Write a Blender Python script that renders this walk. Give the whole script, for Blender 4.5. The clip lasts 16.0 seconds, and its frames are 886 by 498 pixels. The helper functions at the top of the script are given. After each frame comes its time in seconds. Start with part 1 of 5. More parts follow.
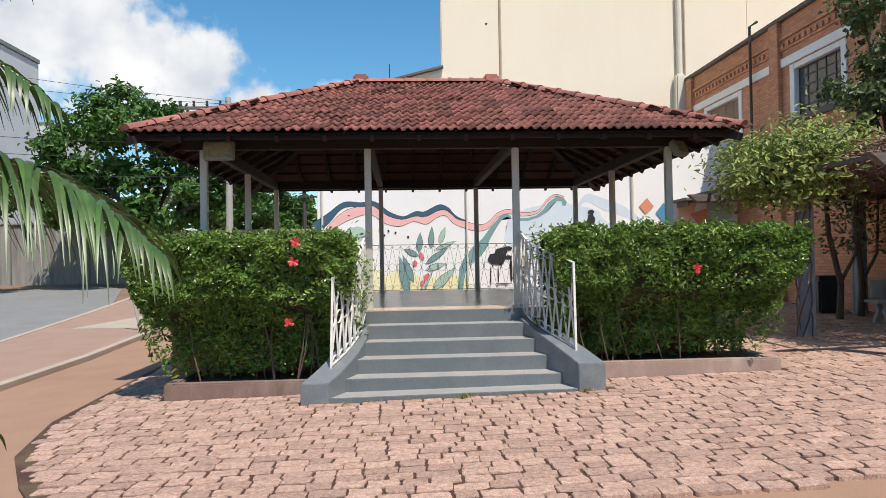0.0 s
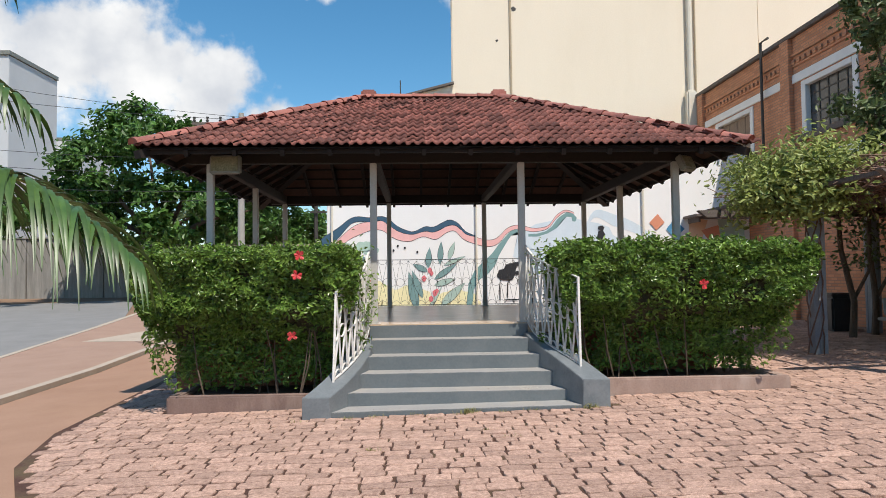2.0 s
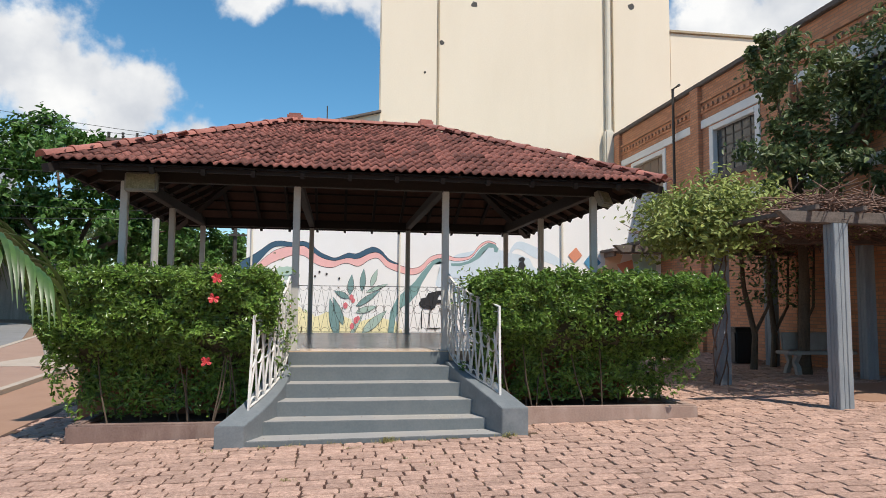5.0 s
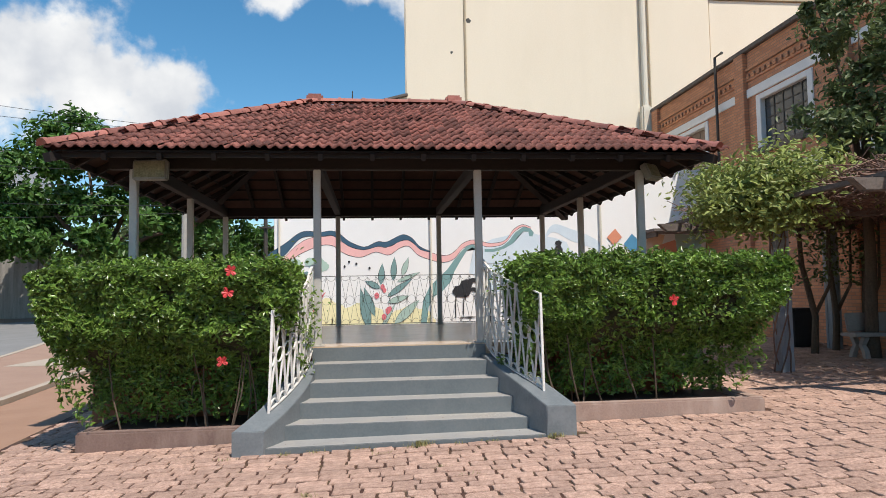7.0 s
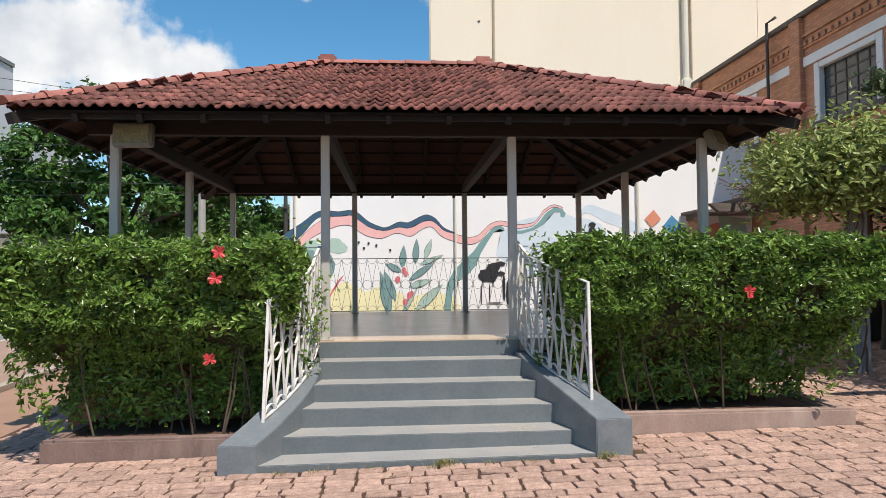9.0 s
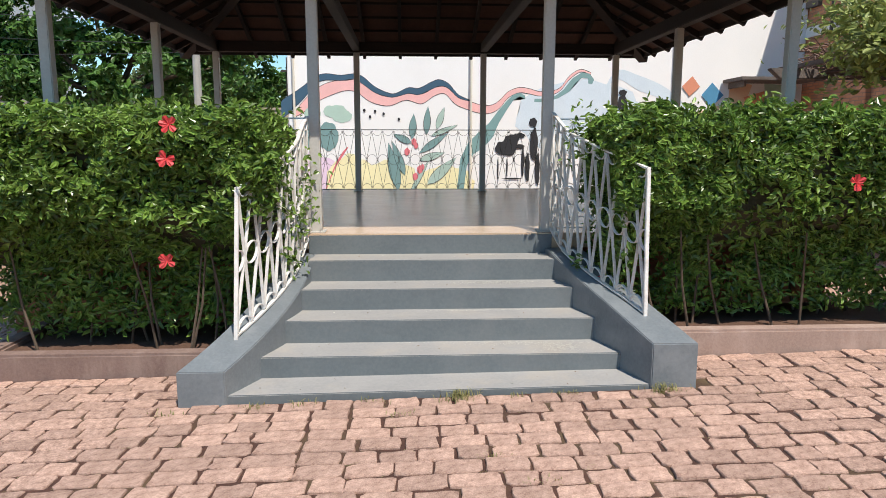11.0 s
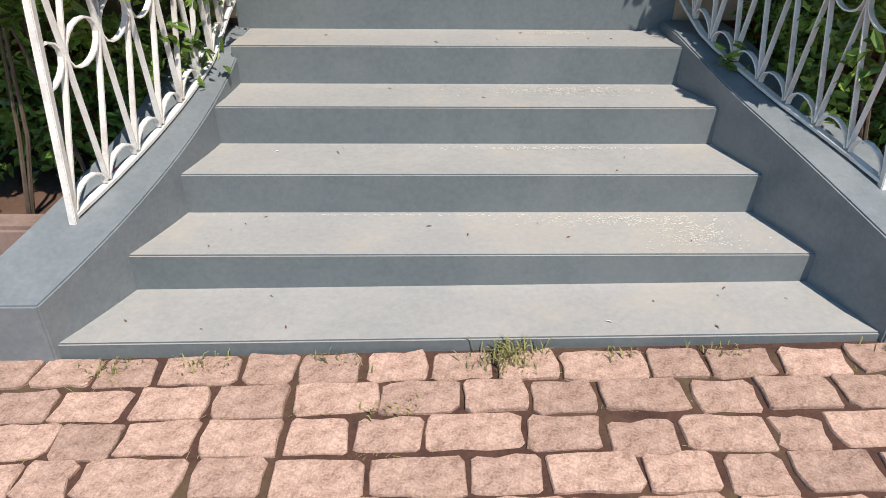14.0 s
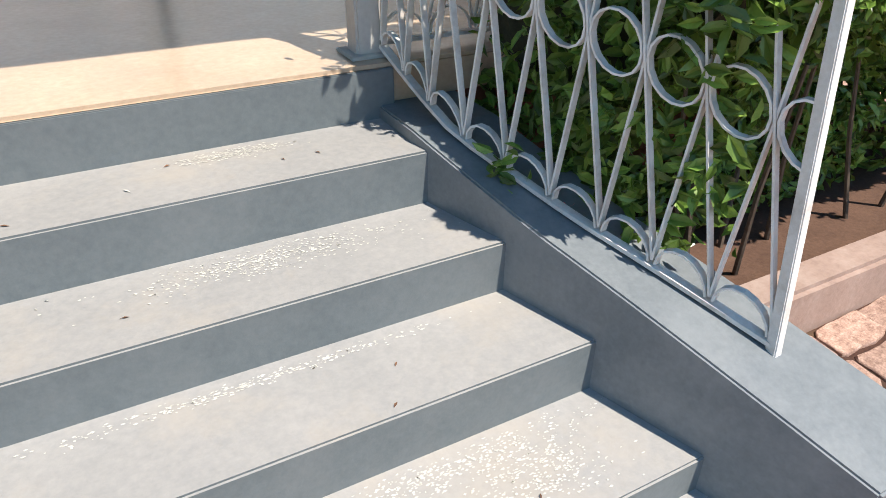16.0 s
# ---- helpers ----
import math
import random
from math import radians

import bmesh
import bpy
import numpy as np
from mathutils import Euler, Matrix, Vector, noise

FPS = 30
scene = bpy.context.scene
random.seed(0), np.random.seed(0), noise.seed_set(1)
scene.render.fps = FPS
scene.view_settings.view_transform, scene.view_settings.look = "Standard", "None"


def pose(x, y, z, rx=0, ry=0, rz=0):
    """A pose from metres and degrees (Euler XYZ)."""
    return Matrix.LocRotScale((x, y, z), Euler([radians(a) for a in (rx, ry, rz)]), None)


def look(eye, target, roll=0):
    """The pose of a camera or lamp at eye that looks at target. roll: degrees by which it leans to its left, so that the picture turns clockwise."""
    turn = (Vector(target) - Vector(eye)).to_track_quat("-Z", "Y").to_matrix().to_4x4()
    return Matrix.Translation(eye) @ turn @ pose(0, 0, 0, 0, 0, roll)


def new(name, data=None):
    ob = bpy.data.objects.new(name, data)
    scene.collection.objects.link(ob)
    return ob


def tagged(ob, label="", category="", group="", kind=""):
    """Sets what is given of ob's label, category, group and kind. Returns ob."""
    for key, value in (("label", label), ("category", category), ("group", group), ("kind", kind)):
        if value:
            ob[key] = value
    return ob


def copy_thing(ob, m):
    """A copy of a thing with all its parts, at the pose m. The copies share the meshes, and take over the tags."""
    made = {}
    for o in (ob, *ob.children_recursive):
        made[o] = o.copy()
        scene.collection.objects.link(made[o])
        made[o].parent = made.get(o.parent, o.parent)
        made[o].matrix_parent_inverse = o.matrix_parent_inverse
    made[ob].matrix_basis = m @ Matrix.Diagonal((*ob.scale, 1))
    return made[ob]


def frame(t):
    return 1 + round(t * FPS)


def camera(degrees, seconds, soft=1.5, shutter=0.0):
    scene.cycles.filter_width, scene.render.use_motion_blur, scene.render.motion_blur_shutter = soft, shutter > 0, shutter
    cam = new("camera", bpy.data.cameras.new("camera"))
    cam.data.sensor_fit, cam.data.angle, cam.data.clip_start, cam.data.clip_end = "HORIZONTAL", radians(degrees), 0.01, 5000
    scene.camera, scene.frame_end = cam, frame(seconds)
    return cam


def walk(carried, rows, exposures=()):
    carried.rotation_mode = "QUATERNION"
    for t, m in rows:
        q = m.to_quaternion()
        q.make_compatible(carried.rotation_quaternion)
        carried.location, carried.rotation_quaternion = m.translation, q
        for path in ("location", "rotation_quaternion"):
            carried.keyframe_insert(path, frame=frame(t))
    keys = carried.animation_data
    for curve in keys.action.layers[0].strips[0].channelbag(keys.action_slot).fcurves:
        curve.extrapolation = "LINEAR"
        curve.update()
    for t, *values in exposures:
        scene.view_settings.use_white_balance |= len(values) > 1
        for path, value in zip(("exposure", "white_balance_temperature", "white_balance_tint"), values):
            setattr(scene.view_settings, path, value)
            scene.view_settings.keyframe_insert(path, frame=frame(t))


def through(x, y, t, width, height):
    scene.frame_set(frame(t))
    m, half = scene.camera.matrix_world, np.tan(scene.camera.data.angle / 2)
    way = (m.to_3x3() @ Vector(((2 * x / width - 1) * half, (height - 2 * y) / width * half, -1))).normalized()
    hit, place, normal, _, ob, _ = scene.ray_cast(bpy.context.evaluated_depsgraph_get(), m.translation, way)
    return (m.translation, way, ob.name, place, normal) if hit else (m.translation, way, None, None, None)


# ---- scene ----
cam = camera(66.3, 16.0, soft=0.9)
PATH = [
    (0, (1.354, 0.669, 1.529), (1.468, 2.666, 1.559), -1.0),
    (0.5, (1.404, 0.693, 1.498), (1.485, 2.691, 1.545), -0.9),
    (1, (1.439, 0.683, 1.502), (1.504, 2.681, 1.565), -1.4),
    (1.5, (1.438, 0.704, 1.497), (1.52, 2.702, 1.557), -1.1),
    (2, (1.459, 0.689, 1.505), (1.536, 2.686, 1.583), -0.7),
    (2.5, (1.477, 0.686, 1.503), (1.574, 2.681, 1.607), -0.2),
    (3, (1.47, 0.682, 1.527), (1.611, 2.673, 1.654), 0.3),
    (3.5, (1.468, 0.668, 1.517), (1.664, 2.653, 1.663), 0.9),
    (4, (1.412, 0.647, 1.556), (1.69, 2.621, 1.711), 1.0),
    (4.2, (1.445, 0.648, 1.529), (1.733, 2.62, 1.694), 1.0),
    (6.3, (1.443, 1.033, 1.477), (1.746, 3.006, 1.599), -0.6),
    (6.5, (1.448, 1.139, 1.499), (1.709, 3.119, 1.606), -1.2),
    (7, (1.548, 1.402, 1.5), (1.756, 3.388, 1.626), -1.0),
    (7.5, (1.553, 1.632, 1.527), (1.685, 3.624, 1.645), -0.1),
    (8, (1.521, 1.972, 1.535), (1.711, 3.959, 1.662), -0.9),
    (8.2, (1.546, 2.096, 1.524), (1.71, 4.085, 1.65), -1.1),
    (10.3, (1.692, 3.379, 1.658), (1.802, 5.371, 1.506), 0.3),
    (10.5, (1.708, 3.519, 1.673), (1.79, 5.508, 1.476), 0.4),
    (11, (1.67, 3.887, 1.636), (1.773, 5.86, 1.327), 0.1),
    (11.5, (1.654, 4.267, 1.604), (1.717, 6.216, 1.161), -1.1),
    (12, (1.693, 4.685, 1.592), (1.74, 6.581, 0.958), -0.4),
    (12.5, (1.703, 5.101, 1.555), (1.774, 6.973, 0.856), 0.9),
    (13, (1.713, 5.503, 1.511), (1.753, 7.336, 0.712), -0.5),
    (13.5, (1.756, 5.874, 1.505), (1.731, 7.653, 0.592), -1.4),
    (14, (1.737, 6.285, 1.468), (1.779, 8.0, 0.44), 0.6),
    (14.5, (1.778, 6.669, 1.466), (1.774, 8.354, 0.39), -1.0),
    (15, (1.855, 7.055, 1.43), (2.012, 8.742, 0.367), -0.3),
    (15.5, (1.88, 7.42, 1.458), (2.449, 9.02, 0.4), 0.9),
    (16, (2.02, 7.655, 1.5), (2.836, 9.152, 0.455), 0.5),
]
walk(cam, [(t, look(eye, target, roll)) for t, eye, target, roll in PATH], exposures=[(0, 0.16), (4, 0.06), (8, 0.12), (11, 0.24), (14, 0.34), (15, 0.42), (16, 0.62)])

# ---- world, sun ----
SUN = Vector((0.24, -0.49, 1.0)).normalized()
world = bpy.data.worlds.new("sky_world")
scene.world = world
world.use_nodes = True


def node(nt, kind, **inputs):
    n = nt.nodes.new(kind)
    for k, v in inputs.items():
        n.inputs[k.replace("_", " ")].default_value = v
    return n


def build_sky():
    nt = world.node_tree
    nt.nodes.clear()
    L = nt.links.new
    sky = nt.nodes.new("ShaderNodeTexSky")
    sky.sky_type, sky.sun_disc = "NISHITA", False
    sky.sun_elevation, sky.sun_rotation = math.asin(SUN.z), math.atan2(SUN.x, SUN.y)
    sky.air_density, sky.dust_density, sky.ozone_density = 1.0, 0.3, 3.0
    hs = node(nt, "ShaderNodeHueSaturation", Hue=0.488, Saturation=1.25, Value=1.7)
    L(sky.outputs[0], hs.inputs["Color"])
    co = nt.nodes.new("ShaderNodeTexCoord")
    big = node(nt, "ShaderNodeTexNoise", Scale=5.0, Detail=9.0, Roughness=0.6)
    L(co.outputs["Generated"], big.inputs["Vector"])

    def maths(op, a, b=None, c=None):
        m = nt.nodes.new("ShaderNodeMath")
        m.operation = op
        for i, v in enumerate((a, b, c)):
            if v is None:
                continue
            if isinstance(v, (int, float)):
                m.inputs[i].default_value = v
            else:
                L(v, m.inputs[i])
        return m.outputs[0]

    # heaped clouds: (azimuth, elevation, radius in degrees), broken up by two scales of noise
    total = maths("MULTIPLY_ADD", big.outputs["Fac"], 1.2, -1.05)
    for az, el, r in ((-22, 15.5, 6.4), (-17, 14, 5.0), (-27, 16, 5.6), (-13.2, 12.4, 2.6), (-33, 18, 6), (-5.2, 12.8, 2.3), (-2, 13, 2.0), (-9, 11.6, 2.0), (-2, 25.5, 3.6), (-6.5, 25, 2.8), (3, 25.5, 3.4),
                      (31, 20.5, 5.5), (39, 23, 6), (-50, 24, 10), (70, 30, 12), (130, 32, 12), (-120, 30, 12)):
        a, e = radians(az), radians(el)
        d = nt.nodes.new("ShaderNodeVectorMath")
        d.operation = "DISTANCE"
        L(co.outputs["Generated"], d.inputs[0])
        d.inputs[1].default_value = (math.sin(a) * math.cos(e), math.cos(a) * math.cos(e), math.sin(e))
        total = maths("MAXIMUM", total, maths("MULTIPLY_ADD", d.outputs["Value"], -0.5 / radians(r), 0.5))
    fluff = node(nt, "ShaderNodeTexNoise", Scale=12.0, Detail=10.0, Roughness=0.54)
    L(co.outputs["Generated"], fluff.inputs["Vector"])
    total = maths("ADD", total, maths("MULTIPLY_ADD", fluff.outputs["Fac"], 1.6, -0.78))
    ramp = nt.nodes.new("ShaderNodeMapRange")
    ramp.interpolation_type = "SMOOTHSTEP"
    ramp.inputs["From Min"].default_value, ramp.inputs["From Max"].default_value = 0.0, 0.3
    L(total, ramp.inputs["Value"])
    tone = node(nt, "ShaderNodeTexNoise", Scale=9.0, Detail=6.0)
    L(co.outputs["Generated"], tone.inputs["Vector"])
    cr = nt.nodes.new("ShaderNodeValToRGB")
    cr.color_ramp.elements[0].position, cr.color_ramp.elements[0].color = 0.3, (7.0, 7.4, 8.1, 1)
    cr.color_ramp.elements[1].position, cr.color_ramp.elements[1].color = 0.6, (11.5, 11.5, 11.4, 1)
    L(tone.outputs["Fac"], cr.inputs["Fac"])
    mix = nt.nodes.new("ShaderNodeMix")
    mix.data_type = "RGBA"
    L(ramp.outputs[0], mix.inputs[0])
    L(hs.outputs[0], mix.inputs[6])
    L(cr.outputs[0], mix.inputs[7])
    bg = node(nt, "ShaderNodeBackground", Strength=0.082)
    L(mix.outputs[2], bg.inputs["Color"])
    out = nt.nodes.new("ShaderNodeOutputWorld")
    L(bg.outputs[0], out.inputs[0])


build_sky()
sun_data = bpy.data.lights.new("sun", "SUN")
sun_data.energy, sun_data.angle, sun_data.color = 5.0, radians(0.5), (1.0, 0.93, 0.83)
sun = new("sun", sun_data)
sun.matrix_world = look(SUN * 60, (0, 0, 0))


# ---- materials ----
def material(name, c1, c2, scale=8.0, rough=0.8, bump=0.3, fine=60.0, vary=0.0, c3=None, stain=1.2, metal=0.0, streak=None, amount3=0.5, spec=0.5):
    """Two-scale noise colour c1..c2, large stains towards c3, brightness varied piece by piece."""
    m = bpy.data.materials.new(name)
    m.use_nodes = True
    nt = m.node_tree
    L = nt.links.new
    bs = nt.nodes["Principled BSDF"]
    co = nt.nodes.new("ShaderNodeTexCoord")
    vec = co.outputs["Object"]
    if streak:
        mp = nt.nodes.new("ShaderNodeMapping")
        mp.inputs["Scale"].default_value = streak
        L(vec, mp.inputs["Vector"])
        vec = mp.outputs[0]
    n1 = node(nt, "ShaderNodeTexNoise", Scale=scale, Detail=8.0, Roughness=0.65)
    n2 = node(nt, "ShaderNodeTexNoise", Scale=fine, Detail=4.0, Roughness=0.7)
    L(vec, n1.inputs["Vector"])
    L(co.outputs["Object"], n2.inputs["Vector"])
    add = nt.nodes.new("ShaderNodeMath")
    add.operation = "MULTIPLY_ADD"
    add.inputs[1].default_value = 0.5
    L(n2.outputs["Fac"], add.inputs[0])
    half = nt.nodes.new("ShaderNodeMath")
    half.operation = "MULTIPLY"
    half.inputs[1].default_value = 0.5
    L(n1.outputs["Fac"], half.inputs[0])
    L(half.outputs[0], add.inputs[2])
    rg = nt.nodes.new("ShaderNodeMapRange")
    rg.inputs["From Min"].default_value, rg.inputs["From Max"].default_value = 0.36, 0.64
    L(add.outputs[0], rg.inputs["Value"])
    mx = nt.nodes.new("ShaderNodeMix")
    mx.data_type = "RGBA"
    mx.inputs[6].default_value, mx.inputs[7].default_value = (*c1, 1), (*c2, 1)
    L(rg.outputs[0], mx.inputs[0])
    col = mx.outputs[2]
    if c3:
        n3 = node(nt, "ShaderNodeTexNoise", Scale=stain, Detail=6.0, Roughness=0.7)
        L(vec, n3.inputs["Vector"])
        r3 = nt.nodes.new("ShaderNodeMapRange")
        r3.inputs["From Min"].default_value, r3.inputs["From Max"].default_value = 0.5, 0.72
        r3.inputs["To Max"].default_value = amount3
        L(n3.outputs["Fac"], r3.inputs["Value"])
        m3 = nt.nodes.new("ShaderNodeMix")
        m3.data_type = "RGBA"
        L(r3.outputs[0], m3.inputs[0])
        L(col, m3.inputs[6])
        m3.inputs[7].default_value = (*c3, 1)
        col = m3.outputs[2]
    if vary:
        oi, ge = nt.nodes.new("ShaderNodeObjectInfo"), nt.nodes.new("ShaderNodeNewGeometry")
        s = nt.nodes.new("ShaderNodeMath")
        L(oi.outputs["Random"], s.inputs[0])
        L(ge.outputs["Random Per Island"], s.inputs[1])
        fr = nt.nodes.new("ShaderNodeMath")
        fr.operation = "FRACT"
        L(s.outputs[0], fr.inputs[0])
        mr = nt.nodes.new("ShaderNodeMapRange")
        mr.inputs["To Min"].default_value, mr.inputs["To Max"].default_value = 1 - vary, 1 + vary
        L(fr.outputs[0], mr.inputs["Value"])
        hv = nt.nodes.new("ShaderNodeHueSaturation")
        L(col, hv.inputs["Color"])
        L(mr.outputs[0], hv.inputs["Value"])
        col = hv.outputs[0]
    L(col, bs.inputs["Base Color"])
    bs.inputs["Roughness"].default_value, bs.inputs["Metallic"].default_value = rough, metal
    bs.inputs["Specular IOR Level"].default_value = spec
    if bump:
        b = node(nt, "ShaderNodeBump", Strength=bump, Distance=0.01)
        L(add.outputs[0], b.inputs["Height"])
        L(b.outputs[0], bs.inputs["Normal"])
    return m


def leaf_material(name, c1, c2, rough=0.45, vary=0.35, through=0.25):
    m = material(name, c1, c2, 3.0, rough, 0.0, 20.0, vary)
    nt = m.node_tree
    bs = nt.nodes["Principled BSDF"]
    tr = nt.nodes.new("ShaderNodeBsdfTranslucent")
    mixer = nt.nodes.new("ShaderNodeMixShader")
    mixer.inputs[0].default_value = through
    src = bs.inputs["Base Color"].links[0].from_socket
    nt.links.new(src, tr.inputs["Color"])
    nt.links.new(bs.outputs[0], mixer.inputs[1])
    nt.links.new(tr.outputs[0], mixer.inputs[2])
    nt.links.new(mixer.outputs[0], nt.nodes["Material Output"].inputs[0])
    return m


M = {}
M["paver"] = material("paver_stone", (0.21, 0.118, 0.086), (0.64, 0.43, 0.34), 28, 0.9, 1.0, 130, 0.18, (0.15, 0.09, 0.07), 55.0, amount3=0.55)
M["joint"] = material("joint_soil", (0.035, 0.015, 0.010), (0.095, 0.042, 0.028), 12, 0.95, 0.6, 80, 0, (0.16, 0.13, 0.06), 2.0)
M["earth"] = material("earth", (0.17, 0.10, 0.06), (0.25, 0.16, 0.10), 0.3, 0.95, 0.4, 10)
M["red_path"] = material("red_cement_path", (0.27, 0.155, 0.10), (0.34, 0.205, 0.14), 1.5, 0.85, 0.2, 70, 0, (0.34, 0.21, 0.14), 0.7)
M["brown_path"] = material("brown_pavement", (0.27, 0.17, 0.125), (0.34, 0.225, 0.17), 1.2, 0.9, 0.2, 60, 0, (0.30, 0.20, 0.15), 0.6)
M["concrete"] = material("pale_concrete", (0.34, 0.28, 0.225), (0.44, 0.37, 0.30), 3, 0.9, 0.3, 60, 0, (0.33, 0.27, 0.21), 1.6)
M["asphalt"] = material("asphalt", (0.17, 0.165, 0.16), (0.23, 0.225, 0.22), 1.0, 0.9, 0.3, 90)
# one grey paint: risers darkened for shade, treads lightened for sun and dust
M["step"] = material("shaded_step_paint", (0.105, 0.122, 0.13), (0.145, 0.163, 0.17), 2.5, 0.6, 0.15, 45, 0, (0.18, 0.185, 0.185), 2.3, amount3=0.5)
M["tread"] = material("lit_dusty_tread_paint", (0.262, 0.258, 0.252), (0.34, 0.325, 0.31), 2.2, 0.7, 0.2, 40, 0, (0.40, 0.345, 0.28), 1.8, amount3=0.6)
M["chips"] = material("worn_paint_chips", (0.50, 0.48, 0.43), (0.62, 0.60, 0.54), 20, 0.8, 0.2)
M["stringer"] = material("grey_stringer_paint", (0.13, 0.147, 0.16), (0.185, 0.203, 0.215), 3, 0.5, 0.12, 50, 0, (0.26, 0.27, 0.275), 1.5)
M["deck"] = material("polished_cement", (0.48, 0.35, 0.245), (0.58, 0.44, 0.315), 2.5, 0.22, 0.05, 40, 0, (0.38, 0.30, 0.22), 1.5)
M["planter"] = material("planter_cement", (0.27, 0.185, 0.15), (0.38, 0.27, 0.225), 5, 0.9, 0.4, 50, 0, (0.45, 0.37, 0.32), 2.5, streak=(1, 1, 0.4))
# left planter: the hedge's shade is put into the cement colour
M["planter_shaded"] = material("shaded_planter_cement", (0.15, 0.095, 0.078), (0.24, 0.16, 0.135), 5, 0.9, 0.4, 50, 0, (0.30, 0.23, 0.19), 2.5, streak=(1, 1, 0.4))
M["plinth"] = material("red_plinth", (0.22, 0.085, 0.05), (0.30, 0.13, 0.08), 4, 0.9, 0.3, 50)
M["soil"] = material("bed_soil", (0.07, 0.035, 0.022), (0.13, 0.07, 0.045), 6, 0.95, 0.8, 60)
M["white_iron"] = material("white_iron_paint", (0.62, 0.59, 0.55), (0.76, 0.74, 0.71), 9, 0.5, 0.15, 70, 0, (0.30, 0.20, 0.14), 7.0)
M["post"] = material("pale_post_paint", (0.43, 0.41, 0.38), (0.53, 0.51, 0.47), 4, 0.55, 0.15, 50, 0, (0.36, 0.33, 0.29), 2.0, streak=(1, 1, 0.3))
M["dark_iron"] = material("dark_iron_paint", (0.04, 0.035, 0.03), (0.07, 0.06, 0.05), 9, 0.6, 0.1)
M["tile"] = material("clay_tile", (0.07, 0.026, 0.022), (0.30, 0.11, 0.085), 14, 0.9, 0.8, 50, 0.45, (0.05, 0.026, 0.022), 5.0, amount3=0.75)
M["ridge_tile"] = material("ridge_clay", (0.24, 0.085, 0.068), (0.38, 0.15, 0.115), 7, 0.85, 0.4, 45, 0.25, (0.15, 0.07, 0.055), 3.5)
# roof timber: the deep shade under the tiles is put into its near-black colour
M["shaded_roof_wood"] = material("shaded_roof_wood", (0.008, 0.005, 0.004), (0.018, 0.010, 0.007), 3, 0.8, 0.3, 40, 0.2, streak=(1, 8, 8))
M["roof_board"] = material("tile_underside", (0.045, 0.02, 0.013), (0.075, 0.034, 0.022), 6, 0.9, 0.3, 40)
M["mural_white"] = material("white_wall_paint", (0.83, 0.81, 0.78), (0.88, 0.86, 0.83), 0.8, 0.8, 0.15, 30, 0, (0.79, 0.76, 0.71), 0.35)
M["cream"] = material("cream_wall_paint", (0.76, 0.655, 0.51), (0.82, 0.715, 0.565), 0.4, 0.85, 0.15, 20, 0, (0.69, 0.59, 0.44), 0.16, streak=(1, 1, 0.35))
M["cream_line"] = material("stained_groove", (0.34, 0.27, 0.18), (0.48, 0.39, 0.27), 2, 0.9, 0.2)
M["pipe"] = material("cream_pipe", (0.62, 0.56, 0.45), (0.72, 0.66, 0.55), 2, 0.6, 0.1)
M["brick"] = material("brick", (0.30, 0.12, 0.065), (0.43, 0.20, 0.11), 3, 0.9, 0.4, 40, 0.22, (0.20, 0.09, 0.06), 0.6)
M["mortar"] = material("mortar", (0.26, 0.14, 0.09), (0.34, 0.19, 0.12), 4, 0.95, 0.4, 40, 0, (0.14, 0.09, 0.07), 0.5)
M["white_trim"] = material("white_trim_paint", (0.70, 0.69, 0.67), (0.80, 0.79, 0.77), 3, 0.7, 0.15)
M["grey_wall"] = material("grey_building_paint", (0.52, 0.53, 0.54), (0.60, 0.61, 0.62), 0.6, 0.85, 0.1)
M["fence_wall"] = material("streaked_concrete", (0.16, 0.15, 0.14), (0.36, 0.34, 0.31), 1.5, 0.9, 0.3, 30, 0, (0.07, 0.065, 0.06), 1.0, streak=(3, 3, 0.25))
M["bark"] = material("bark", (0.07, 0.05, 0.035), (0.14, 0.10, 0.07), 4, 0.95, 0.8, 30, streak=(6, 6, 1))
M["hedge_leaf"] = leaf_material("hibiscus_leaf", (0.075, 0.148, 0.022), (0.21, 0.315, 0.062), 0.3, 0.62, 0.3)
M["hedge_core"] = material("hedge_inner_shade", (0.025, 0.028, 0.014), (0.06, 0.055, 0.03), 12, 0.95, 0.8, 40)
M["tree_leaf"] = leaf_material("tree_leaf", (0.045, 0.115, 0.018), (0.10, 0.20, 0.035))
M["dark_leaf"] = leaf_material("dark_tree_leaf", (0.085, 0.125, 0.045), (0.165, 0.21, 0.085), 0.5, 0.4, 0.35)
M["vine_leaf"] = leaf_material("vine_leaf", (0.15, 0.20, 0.04), (0.34, 0.38, 0.11), 0.5, 0.35)
M["dry_vine"] = material("dry_vine", (0.12, 0.07, 0.052), (0.24, 0.15, 0.115), 6, 0.95, 0.3, 40, 0.3)
M["palm_leaf"] = leaf_material("palm_leaflet", (0.03, 0.075, 0.014), (0.075, 0.14, 0.03), 0.4, 0.3, 0.15)
M["palm_stem"] = material("palm_stem", (0.16, 0.22, 0.06), (0.24, 0.29, 0.10), 6, 0.5, 0.1)
M["petal"] = leaf_material("hibiscus_petal", (0.62, 0.03, 0.04), (0.78, 0.10, 0.10), 0.5, 0.2)
M["grass"] = leaf_material("grass_blade", (0.20, 0.20, 0.07), (0.36, 0.32, 0.14), 0.6, 0.3)
M["pergola_post"] = material("blue_grey_post_paint", (0.20, 0.225, 0.25), (0.28, 0.31, 0.335), 4, 0.75, 0.25, 50, 0, (0.36, 0.37, 0.37), 2.0, streak=(1, 1, 0.25))
